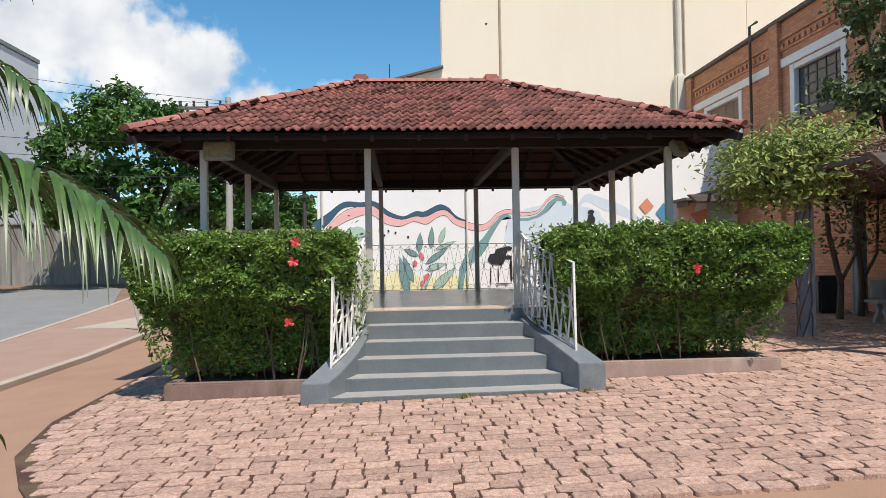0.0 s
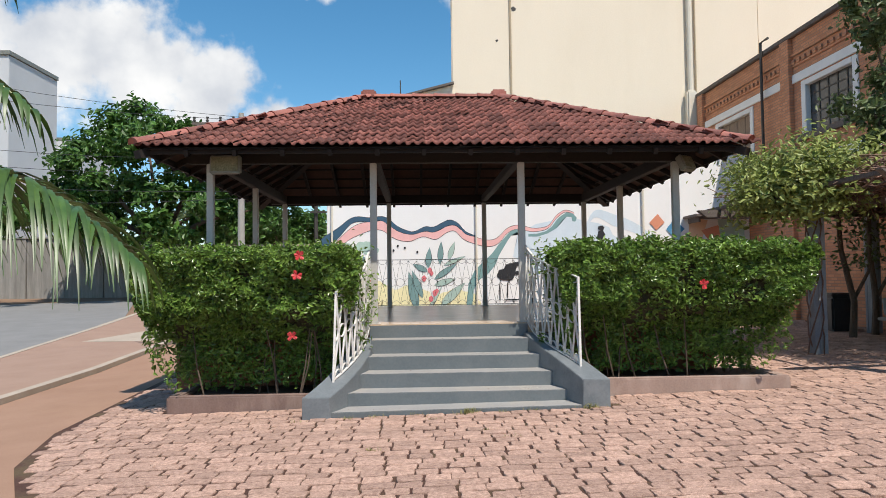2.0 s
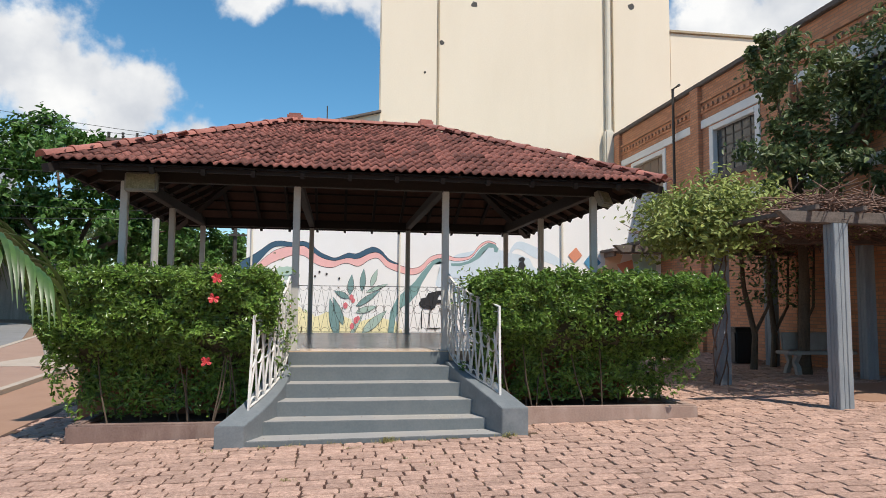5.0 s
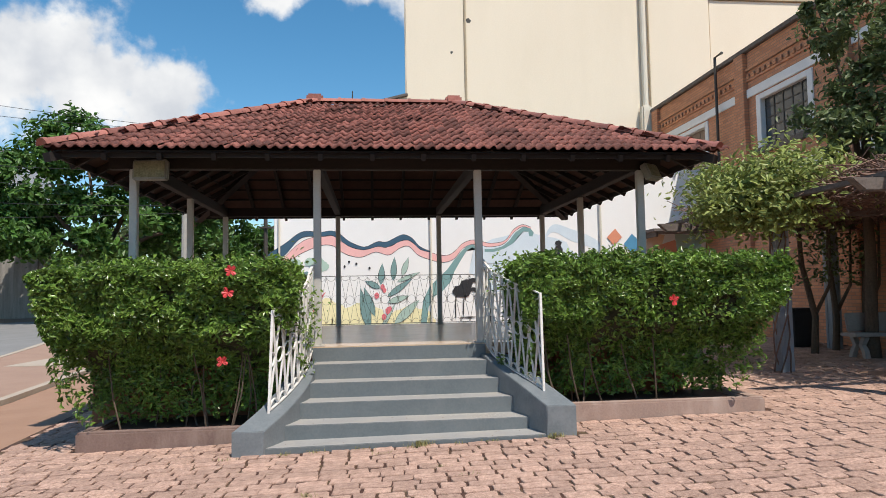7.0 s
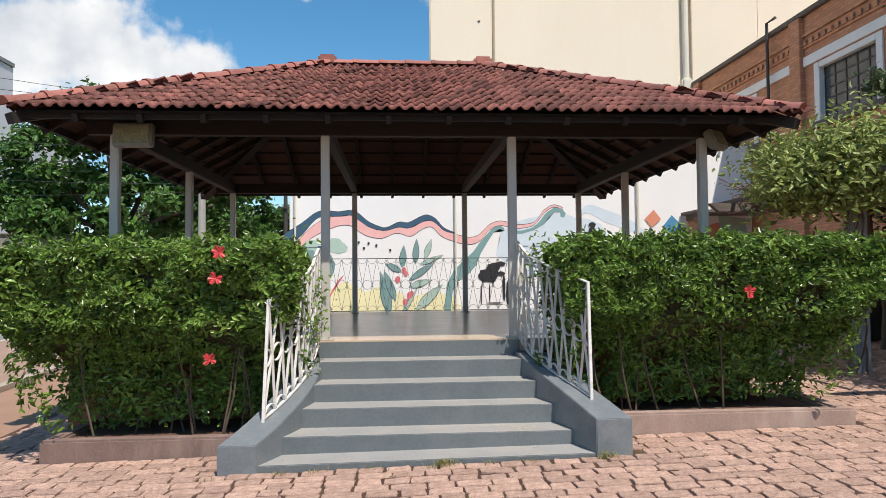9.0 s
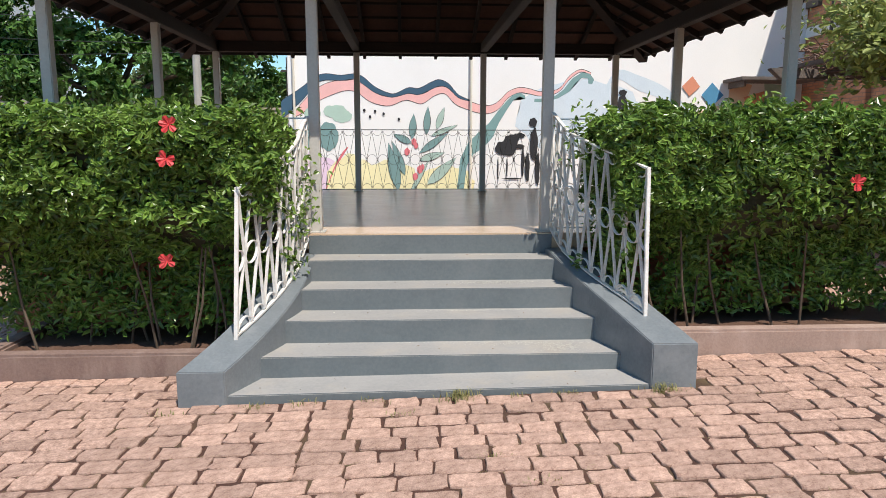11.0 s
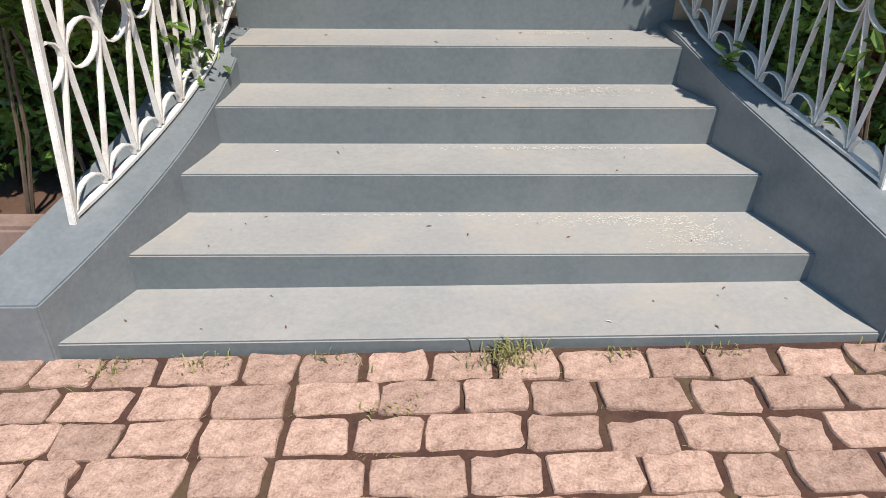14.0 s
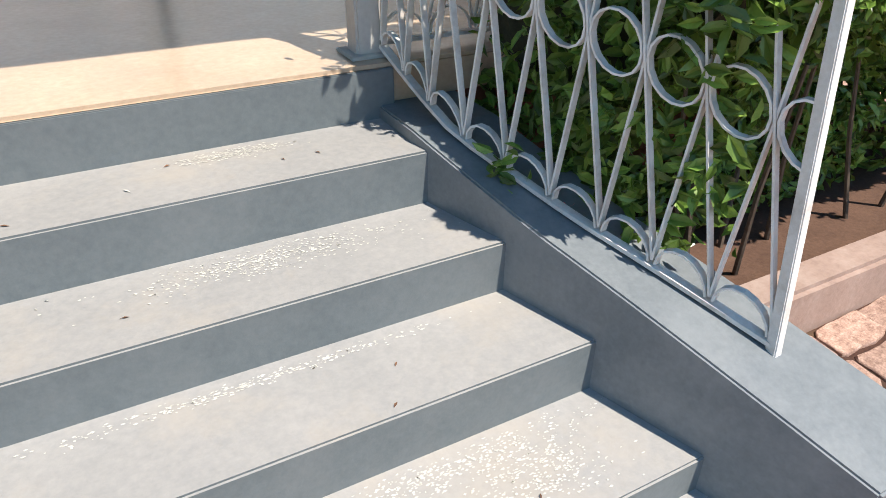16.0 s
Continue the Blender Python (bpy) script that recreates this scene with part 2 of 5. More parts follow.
M["old_beam"] = material("weathered_beam", (0.09, 0.07, 0.06), (0.18, 0.15, 0.13), 4, 0.9, 0.5, 40, streak=(1, 5, 5))
M["bench"] = material("cement_bench", (0.26, 0.25, 0.23), (0.36, 0.35, 0.33), 5, 0.9, 0.3)
M["lamp_body"] = material("lamp_metal", (0.20, 0.20, 0.17), (0.30, 0.29, 0.25), 6, 0.5, 0.1, metal=0.3)
M["lamp_glass"] = material("dusty_lamp_glass", (0.16, 0.16, 0.10), (0.34, 0.33, 0.22), 14, 0.15, 0.0)
M["dark_glass"] = material("dark_window_glass", (0.05, 0.055, 0.06), (0.10, 0.105, 0.11), 2, 0.12, 0.0)
M["shutter"] = material("old_shutter_wood", (0.20, 0.14, 0.10), (0.30, 0.22, 0.16), 4, 0.85, 0.3, streak=(4, 4, 1))
M["pole"] = material("pole_concrete", (0.32, 0.30, 0.27), (0.40, 0.38, 0.34), 3, 0.9, 0.2)
M["cable"] = material("black_cable", (0.02, 0.02, 0.02), (0.03, 0.03, 0.03), 9, 0.6, 0.0)
M["bin"] = material("black_plastic", (0.02, 0.02, 0.022), (0.035, 0.035, 0.035), 9, 0.5, 0.1)
M["dead_leaf"] = material("dead_leaf", (0.10, 0.05, 0.03), (0.20, 0.10, 0.05), 9, 0.9, 0.2, 60, 0.3)
for nm, c in dict(navy=(0.045, 0.105, 0.165), pink=(0.84, 0.47, 0.44), teal=(0.20, 0.34, 0.33), sage=(0.42, 0.56, 0.47), leafteal=(0.19, 0.31, 0.30), yellow=(0.86, 0.78, 0.46),
                  paleleaf=(0.40, 0.52, 0.45), lilac=(0.76, 0.58, 0.70), red=(0.62, 0.09, 0.08), ink=(0.025, 0.025, 0.028), mist=(0.62, 0.70, 0.75), peach=(0.80, 0.55, 0.35), orange=(0.68, 0.27, 0.16), blue=(0.08, 0.26, 0.42), cherry=(0.70, 0.18, 0.20)).items():
    M[nm] = material("mural_" + nm, tuple(v * 0.94 for v in c), tuple(min(1, v * 1.08) for v in c), 2.0, 0.85, 0.08, 30)


# ---- mesh helpers ----
ORIGIN = {}


def thing(name, at, label, category, group="", kind=""):
    ob = tagged(new(name), label, category, group, kind)
    ob.location = at
    ORIGIN[ob.name] = Vector(at)
    return ob


def mesh_part(name, verts, faces, mat, parent=None, label="", smooth=False, kind=""):
    o = ORIGIN.get(parent.name, Vector()) if parent else Vector()
    me = bpy.data.meshes.new(name)
    me.from_pydata([(v[0] - o.x, v[1] - o.y, v[2] - o.z) for v in verts], [], faces)
    me.materials.append(M[mat])
    if smooth:
        me.polygons.foreach_set("use_smooth", [True] * len(me.polygons))
    me.update()
    ob = new(name, me)
    if parent:
        ob.parent = parent
        ORIGIN[ob.name] = o
    if label or kind:
        tagged(ob, label, kind=kind)
    return ob


def part(name, bm, mat, parent=None, label="", smooth=False, kind=""):
    bmesh.ops.recalc_face_normals(bm, faces=bm.faces)
    bm.verts.index_update()
    v = [tuple(x.co) for x in bm.verts]
    f = [[x.index for x in y.verts] for y in bm.faces]
    bm.free()
    return mesh_part(name, v, f, mat, parent, label, smooth, kind)


def box(lo, hi, bevel=0.0, bm=None):
    b = bmesh.new()
    bmesh.ops.create_cube(b, size=1)
    for v in b.verts:
        v.co = Vector([(lo[i] + hi[i]) / 2 + v.co[i] * (hi[i] - lo[i]) for i in range(3)])
    if bevel:
        bmesh.ops.bevel(b, geom=b.edges[:], offset=bevel, segments=2, affect="EDGES")
    if bm is None:
        return b
    me = bpy.data.meshes.new("tmp")
    b.to_mesh(me)
    b.free()
    bm.from_mesh(me)
    bpy.data.meshes.remove(me)
    return bm


def tube(path, radii, n=8):
    """Verts and faces of a tapered tube along a path."""
    path = [Vector(p) for p in path]
    if isinstance(radii, (int, float)):
        radii = [radii] * len(path)
    vs, fs = [], []
    for i, p in enumerate(path):
        d = (path[min(i + 1, len(path) - 1)] - path[max(i - 1, 0)]).normalized()
        a = d.cross(Vector((0.3, 0.9, 0.1)) if abs(d.z) > 0.8 else Vector((0, 0, 1))).normalized()
        b = d.cross(a)
        for k in range(n):
            t = 2 * math.pi * k / n
            vs.append(p + (a * math.cos(t) + b * math.sin(t)) * radii[i])
    for i in range(len(path) - 1):
        for k in range(n):
            fs.append((i * n + k, i * n + (k + 1) % n, (i + 1) * n + (k + 1) % n, (i + 1) * n + k))
    fs.append(tuple(range(n))[::-1])
    fs.append(tuple(range((len(path) - 1) * n, len(path) * n)))
    return vs, fs


def flat_bar(path, width, thick, side):
    """A flat iron strip along a path; side: the direction across its broad face's normal."""
    vs, fs = [], []
    path = [Vector(p) for p in path]
    for i, p in enumerate(path):
        d = (path[min(i + 1, len(path) - 1)] - path[max(i - 1, 0)]).normalized()
        s = Vector(side)
        s = (s - d * s.dot(d)).normalized()
        u = d.cross(s)
        vs += [p + s * width / 2 + u * thick / 2, p + s * width / 2 - u * thick / 2, p - s * width / 2 - u * thick / 2, p - s * width / 2 + u * thick / 2]
    for i in range(len(path) - 1):
        for k in range(4):
            fs.append((i * 4 + k, i * 4 + (k + 1) % 4, i * 4 + 4 + (k + 1) % 4, i * 4 + 4 + k))
    n = len(vs)
    fs += [(3, 2, 1, 0), (n - 4, n - 3, n - 2, n - 1)]
    return vs, fs


def merge(pieces):
    vs, fs = [], []
    for v, f in pieces:
        o = len(vs)
        vs += v
        fs += [tuple(i + o for i in q) for q in f]
    return vs, fs


def leaf_cloud(points, normals, size, rng, droop=0.3, aspect=0.5):
    """Folded pointed leaves at points, facing roughly along normals."""
    vs, fs = [], []
    for p, nrm in zip(points, normals):
        s = size * rng.uniform(0.65, 1.3)
        d = Vector((rng.gauss(0, 1), rng.gauss(0, 1), rng.gauss(0, 0.6) - droop))
        nn = (Vector(nrm) + Vector((rng.gauss(0, 0.5), rng.gauss(0, 0.5), rng.gauss(0, 0.5)))).normalized()
        d = (d - nn * d.dot(nn) * 0.6).normalized()
        w = d.cross(nn)
        if w.length < 0.05:
            continue
        w.normalize()
        nn = w.cross(d)
        p = Vector(p)
        o = len(vs)
        a, c = w * s * aspect * 0.42, w * s * aspect * 0.36
        vs += [p - d * s * 0.5, p - d * s * 0.2 + a + nn * s * 0.08, p + d * s * 0.18 + c + nn * s * 0.06, p + d * s * 0.5 - nn * s * 0.12, p + d * s * 0.18 - c + nn * s * 0.06, p - d * s * 0.2 - a + nn * s * 0.08]
        fs += [(o, o + 1, o + 2, o + 3), (o, o + 3, o + 4, o + 5)]
    return vs, fs


def rise(x, y):
    """The street climbs gently away from the yard."""
    return 0.035 * (min(60, max(17, y)) - 17) * min(1.0, max(0.0, (-x - 4) / 5))


def ground_z(x):
    return 0.03 + 0.023 * (max(-14, min(14, x)) - 1.87)


def lay(x, y, up=0.0):
    return (x, y, ground_z(x) + rise(x, y) + up)


# ---- ground ----
def strip(name, left, right, up, mat, label, category, depth=0.12):
    """A slab between two lines of (x, y), following the ground."""
    n = len(left)
    vs = [lay(*p, up) for p in left] + [lay(*p, up) for p in right]
    vs += [lay(*p, up - depth) for p in left] + [lay(*p, up - depth) for p in right]
    fs = []
    for i in range(n - 1):
        fs += [(i, n + i, n + i + 1, i + 1), (2 * n + i, 2 * n + i + 1, 3 * n + i + 1, 3 * n + i), (i, i + 1, 2 * n + i + 1, 2 * n + i), (n + i, 3 * n + i, 3 * n + i + 1, n + i + 1)]
    fs += [(0, 2 * n, 3 * n, n), (n - 1, 2 * n - 1, 4 * n - 1, 3 * n - 1)]
    bm = bmesh.new()
    vv = [bm.verts.new(v) for v in vs]
    for f in fs:
        bm.faces.new([vv[i] for i in f])
    return tagged(part(name, bm, mat), label, category, kind="structure")


xs = [-900, -60, -14, -9, -4, 8, 14, 60, 900]
ys = [-900, -20, 17, 60, 900]
mesh = mesh_part("ground", [lay(x, y, -0.06) for y in ys for x in xs], [(j * 9 + i, j * 9 + i + 1, j * 9 + i + 10, j * 9 + i + 9) for j in range(4) for i in range(8)], "earth")
tagged(mesh, "dry reddish earth ground reaching the horizon", "ground", kind="structure")
EDGE = [(-0.9, 5.0), (-1.45, 5.75), (-1.95, 6.6), (-2.3, 7.9), (-2.45, 10.3), (-2.8, 16.0), (-3.4, 24)]
bed = strip("pavement_bed", EDGE, [(13.5, 4.85), (13.5, 5.5), (13.5, 6.5), (13.5, 7.9), (13.5, 10.3), (13.5, 16), (13.5, 24)], -0.0125, "joint", "dark soil bed between the paving stones", "paving")
strip("path", [(-3.9, -6), (-3.95, 4), (-4.0, 8), (-4.2, 13), (-4.75, 18), (-5.2, 24)], [(13.5, -6), (13.5, 5.6), (-1.6, 7), (-2.0, 13), (-2.6, 18), (-3.2, 24)], -0.035, "red_path", "red cement path beside the paved yard", "path")
strip("kerb", [(-4.12, -6), (-4.17, 8), (-4.4, 13), (-4.95, 18), (-5.9, 26)], [(-3.98, -6), (-4.0, 8), (-4.23, 13), (-4.78, 18), (-5.73, 26)], 0.045, "concrete", "pale worn cement kerb along the path", "kerb")
strip("pavement", [(-5.2, -6), (-6.6, 10), (-7.7, 16), (-8.9, 24), (-10.9, 36)], [(-4.12, -6), (-4.2, 10), (-4.7, 16), (-5.7, 24), (-7.2, 36)], -0.012, "brown_path", "brown cement pavement beside the road", "pavement")
strip("paving_slab", [(-8.4, 19.3), (-10.1, 30)], [(-5.25, 18.9), (-6.3, 30)], -0.006, "concrete", "pale cement slab of the pavement", "paving slab", 0.03)
strip("road", [(-12, -6), (-14.0, 10), (-15.2, 17), (-17.5, 26), (-22, 34), (-60, 70)], [(-5.3, -6), (-6.7, 10), (-7.9, 17), (-9.3, 26), (-13, 36), (-46, 78)], -0.045, "asphalt", "grey asphalt road past the yard", "road")
strip("kerb_road", [(-5.36, -6), (-6.76, 10), (-7.86, 16), (-9.06, 24), (-11.06, 36)], [(-5.2, -6), (-6.6, 10), (-7.7, 16), (-8.9, 24), (-10.9, 36)], 0.0, "concrete", "cement kerb between pavement and road", "kerb")
strip("pavement_far", [(-15, -6), (-17, 10), (-18.2, 17), (-20.5, 26), (-25, 34), (-63, 70)], [(-12, -6), (-14.0, 10), (-15.2, 17), (-17.5, 26), (-22, 34), (-60, 70)], 0.03, "brown_path", "reddish pavement across the road", "pavement")

# ---- gazebo: deck, stairs ----
CX = 1.87
DECK = 0.87
deck = thing("floor", (CX, 12.3, 0.0), "raised gazebo floor of polished tan cement", "floor", kind="structure")
part("slab", box((-1.75, 9.64, 0.74), (5.5, 15.2, DECK), 0.012), "deck", deck)
part("plinth", box((-1.68, 9.70, -0.1), (5.43, 15.1, 0.739)), "plinth", deck, "red-brown rendered plinth under the floor")

NOSE = [(8.047, 0.068), (8.36, 0.20), (8.686, 0.365), (9.0, 0.527), (9.315, 0.697), (9.64, DECK)]


def half_width(y, s=-1):
    """Half the stair's width at depth y, by side: it flares towards the yard."""
    k = max(0.0, (9.38 - y) / 1.34)
    return 0.985 + 0.385 * k ** 1.08 if s > 0 else 0.98 + 0.37 * k ** 1.9


stairs = thing("stairs", (CX, 8.9, 0.0), "flight of six grey-painted concrete steps with worn paint", "stairs", kind="structure")
for i in range(5):
    y0, z1 = NOSE[i]
    y1 = NOSE[i + 1][0]
    z0 = -0.05 if i == 0 else NOSE[i - 1][1] - 0.02
    yb = y1 + 0.06
    bm = bmesh.new()
    ring = []
    m = 6
    for z in (z0, z1):
        row = []
        for s in (-1, 1):
            for k in range(m + 1):
                y = y0 + (yb - y0) * (k / m if s == 1 else 1 - k / m)
                row.append(bm.verts.new((CX + s * (half_width(y, s) + 0.02), y, z + (0.012 * s * half_width(y) if i == 0 else 0))))
        ring.append(row)
    bm.faces.new(ring[1])
    bm.faces.new(ring[0][::-1])
    nn = len(ring[0])
    for k in range(nn):
        bm.faces.new((ring[0][k], ring[0][(k + 1) % nn], ring[1][(k + 1) % nn], ring[1][k]))
    bmesh.ops.bevel(bm, geom=[e for e in bm.edges if all(abs(v.co.z - z1) < (0.035 if i == 0 else 1e-5) and abs(v.co.y - y0) < 1e-4 for v in e.verts)], offset=0.006, segments=2, affect="EDGES")
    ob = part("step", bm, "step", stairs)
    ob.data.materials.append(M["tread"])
    # upward faces get the sunlit dusty colour, all others the shaded one
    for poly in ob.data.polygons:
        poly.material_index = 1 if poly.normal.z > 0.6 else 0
# top riser, in the same shade-darkened grey
part("riser", box((CX - 1.04, 9.628, 0.69), (CX + 1.04, 9.648, DECK - 0.012), 0.003), "step", stairs)


def stringer_top(y, s):
    """Height of a side wall's top: the left one is straight and lower, the right one bulges."""
    if s < 0:
        return 0.215 + 0.335 * min(1.45, max(0.0, y - 8.03))
    k = min(1.0, max(0.0, (y - 8.03) / 1.35))
    return 0.29 + 0.45 * k + 0.02 * math.sin(math.pi * k) + 0.07 * max(0.0, (8.9 - y) / 0.87)


for s in (-1, 1):
    bm = bmesh.new()
    rows = []
    m = 22
    for k in range(m + 1):
        y = 8.03 + (9.70 - 8.03) * k / m
        w = half_width(y, s)
        zt = stringer_top(y, s)
        wo = 0.30
        rows.append([bm.verts.new((CX + s * q, y, z)) for q, z in ((w, -0.1), (w, zt), (w + wo, zt), (w + wo, -0.1))])
    for k in range(m):
        for j in range(3):
            bm.faces.new((rows[k][j], rows[k + 1][j], rows[k + 1][j + 1], rows[k][j + 1]))
    bm.faces.new(rows[0])
    bm.faces.new(rows[-1][::-1])
    bmesh.ops.recalc_face_normals(bm, faces=bm.faces)
    edges = [e for e in bm.edges if e.calc_face_angle(0) > 0.9 and max(v.co.z for v in e.verts) > 0.1]
    bmesh.ops.bevel(bm, geom=edges, offset=0.006, segments=2, affect="EDGES")
    part("stringer", bm, "stringer", stairs, "flared grey side wall of the stairs")
# worn patches where the paint has gone
rng = random.Random(4)
for x0, y0, z, rx, ry, n in ((2.55, 8.62, 0.20, 0.42, 0.05, 60), (2.35, 9.22, 0.527, 0.35, 0.07, 70), (2.75, 8.5, 0.20, 0.18, 0.10, 50), (2.2, 8.95, 0.365, 0.5, 0.02, 40), (2.35, 9.56, 0.697, 0.16, 0.035, 40), (1.6, 8.67, 0.20, 0.7, 0.012, 45)):
    vs, fs = [], []
    for k in range(n * 9):
        px, py, r = x0 + rng.gauss(0, 0.5) * rx, y0 + rng.gauss(0, 0.5) * ry, rng.uniform(0.0015, 0.0055)
        if any(abs(py - q[0]) < 0.02 for q in NOSE):
            continue
        o = len(vs)
        c = rng.randint(4, 6)
        vs += [(px + r * rng.uniform(0.5, 1.6) * math.cos(6.283 * i / c), py + r * rng.uniform(0.3, 0.8) * math.sin(6.283 * i / c), z + 0.001 + 0.0002 * (k % 5)) for i in range(c)]
        fs.append(tuple(range(o, o + c)))
    mesh_part("worn_patch", vs, fs, "chips", stairs, "flaked pale patch", kind="stuff")

# ---- gazebo: posts and roof ----
PX = (-1.27, 0.885, 2.875, 4.99)
PY = (9.78, 12.3, 14.85)
POST_TOP = 3.02
roof = thing("gazebo_roof", (CX, 12.3, POST_TOP), "hipped roof of weathered red clay tiles over shade-darkened timber", "roof")
E0, E1, F0, F1, EZ = -1.95, 5.66, 9.08, 15.5, 3.13
RX0, RX1, RY, RZ = 0.66, 2.9, 12.29, 4.54
post0 = None
for ix, x in enumerate(PX):
    for iy, y in enumerate(PY):
        if ix in (1, 2) and iy == 1:
            continue
        if post0 is None:
            post0 = thing("post", (x, y, DECK), "pale painted steel post holding the gazebo roof", "post", "gazebo posts")
            part("shaft", box((x - 0.045, y - 0.045, DECK), (x + 0.045, y + 0.045, POST_TOP), 0.008), "post", post0)
            part("base_plate", box((x - 0.075, y - 0.075, DECK), (x + 0.075, y + 0.075, DECK + 0.012), 0.003), "post", post0)
        else:
            copy_thing(post0, pose(x, y, DECK))
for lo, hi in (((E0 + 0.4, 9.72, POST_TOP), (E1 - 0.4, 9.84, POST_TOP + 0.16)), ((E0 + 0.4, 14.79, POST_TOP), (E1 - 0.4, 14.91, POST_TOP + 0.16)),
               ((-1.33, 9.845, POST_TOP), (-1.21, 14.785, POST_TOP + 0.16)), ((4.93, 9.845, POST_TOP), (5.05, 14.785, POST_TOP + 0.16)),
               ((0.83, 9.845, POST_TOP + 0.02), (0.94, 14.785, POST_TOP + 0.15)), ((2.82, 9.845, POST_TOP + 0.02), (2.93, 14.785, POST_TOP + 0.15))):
    part("beam", box(lo, hi, 0.008), "shaded_roof_wood", roof)
slopes = {  # eave start, eave end, ridge end over the eave's end, ridge end over its start
    "front": ((E0, F0), (E1, F0), (RX1, RY), (RX0, RY)),
    "back": ((E1, F1), (E0, F1), (RX0, RY), (RX1, RY)),
    "left": ((E0, F1), (E0, F0), (RX0, RY), (RX0, RY)),
    "right": ((E1, F0), (E1, F1), (RX1, RY), (RX1, RY)),
}
for a, b, c, d in slopes.values():
    up = -0.045
    vs = [(*a, EZ + up), (*b, EZ + up), (*c, RZ + up), (*d, RZ + up)]
    q = (0, 1, 2, 3) if (c != d) else (0, 1, 2)
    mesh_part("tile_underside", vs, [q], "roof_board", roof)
    A, B, C, D = [Vector(v) for v in vs]
    n_r = 13 if c != d else 11
    rafters = []
    for k in range(1, n_r):
        f = k / n_r
        p = A.lerp(B, f)
        along = (B - A).normalized()
        inward = Vector((-along.y, along.x, 0))
        run = (C - A).dot(inward)
        # the rafter climbs at right angles to the eave until it meets a hip or the ridge
        dist = (p - A).dot(along)
        total = (B - A).length
        lo_, hi_ = (D - A).dot(along), (C - A).dot(along)
        s = 1.0
        if dist < lo_:
            s = dist / lo_
        elif dist > hi_:
            s = (total - dist) / (total - hi_)
        q = p + inward * run * s + Vector((0, 0, (RZ - EZ) * s))
        off = Vector((0, 0, -0.045))
        v, fcs = flat_bar([p + off, q + off], 0.05, 0.08, along)
        mesh_part("rafter", v, fcs, "shaded_roof_wood", roof)
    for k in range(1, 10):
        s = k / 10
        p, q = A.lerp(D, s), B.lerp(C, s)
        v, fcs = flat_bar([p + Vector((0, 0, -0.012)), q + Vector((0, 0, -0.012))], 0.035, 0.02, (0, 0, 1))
        mesh_part("batten", v, fcs, "shaded_roof_wood", roof)
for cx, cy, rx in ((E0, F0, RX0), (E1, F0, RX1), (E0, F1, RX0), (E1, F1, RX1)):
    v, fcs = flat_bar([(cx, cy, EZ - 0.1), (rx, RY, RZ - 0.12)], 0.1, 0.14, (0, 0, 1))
    mesh_part("hip_rafter", v, fcs, "shaded_roof_wood", roof)
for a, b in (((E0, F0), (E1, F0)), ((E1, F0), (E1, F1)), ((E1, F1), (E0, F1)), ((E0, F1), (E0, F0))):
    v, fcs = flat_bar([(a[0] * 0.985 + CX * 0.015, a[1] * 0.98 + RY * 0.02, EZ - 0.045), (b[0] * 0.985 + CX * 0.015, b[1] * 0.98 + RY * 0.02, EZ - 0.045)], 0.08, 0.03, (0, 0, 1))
    mesh_part("fascia", v, fcs, "shaded_roof_wood", roof)


def tile_mesh(width, length):
    """One clay tile: a pan and a roll, thick at its lower lip. x across, y up the slope."""
    prof = [(-0.5, 0.006), (-0.4, 0.0), (-0.3, 0.006), (-0.2, 0.028), (-0.1, 0.036), (0.0, 0.01), (0.1, 0.0), (0.2, 0.006), (0.3, 0.028), (0.4, 0.036), (0.52, 0.01)]
    vs, fs = [], []
    n = len(prof)
    for y, lift in ((0.0, 0.036), (1.12, 0.0)):
        for px, pz in prof:
            vs.append((px * width, y * length, pz + lift))
    for px, pz in prof:
        vs.append((px * width, 0.0, pz + 0.008))
    for k in range(n - 1):
        fs += [(k, k + 1, n + k + 1, n + k), (2 * n + k, 2 * n + k + 1, k + 1, k)]
    return vs, fs


TW, TL = 0.235, 0.25
tv, tf = tile_mesh(TW, TL)
tile_me = bpy.data.meshes.new("tile")
tile_me.from_pydata(tv, [], tf)
tile_me.materials.append(M["tile"])
tile_me.polygons.foreach_set("use_smooth", [True] * len(tile_me.polygons))
rng = random.Random(11)
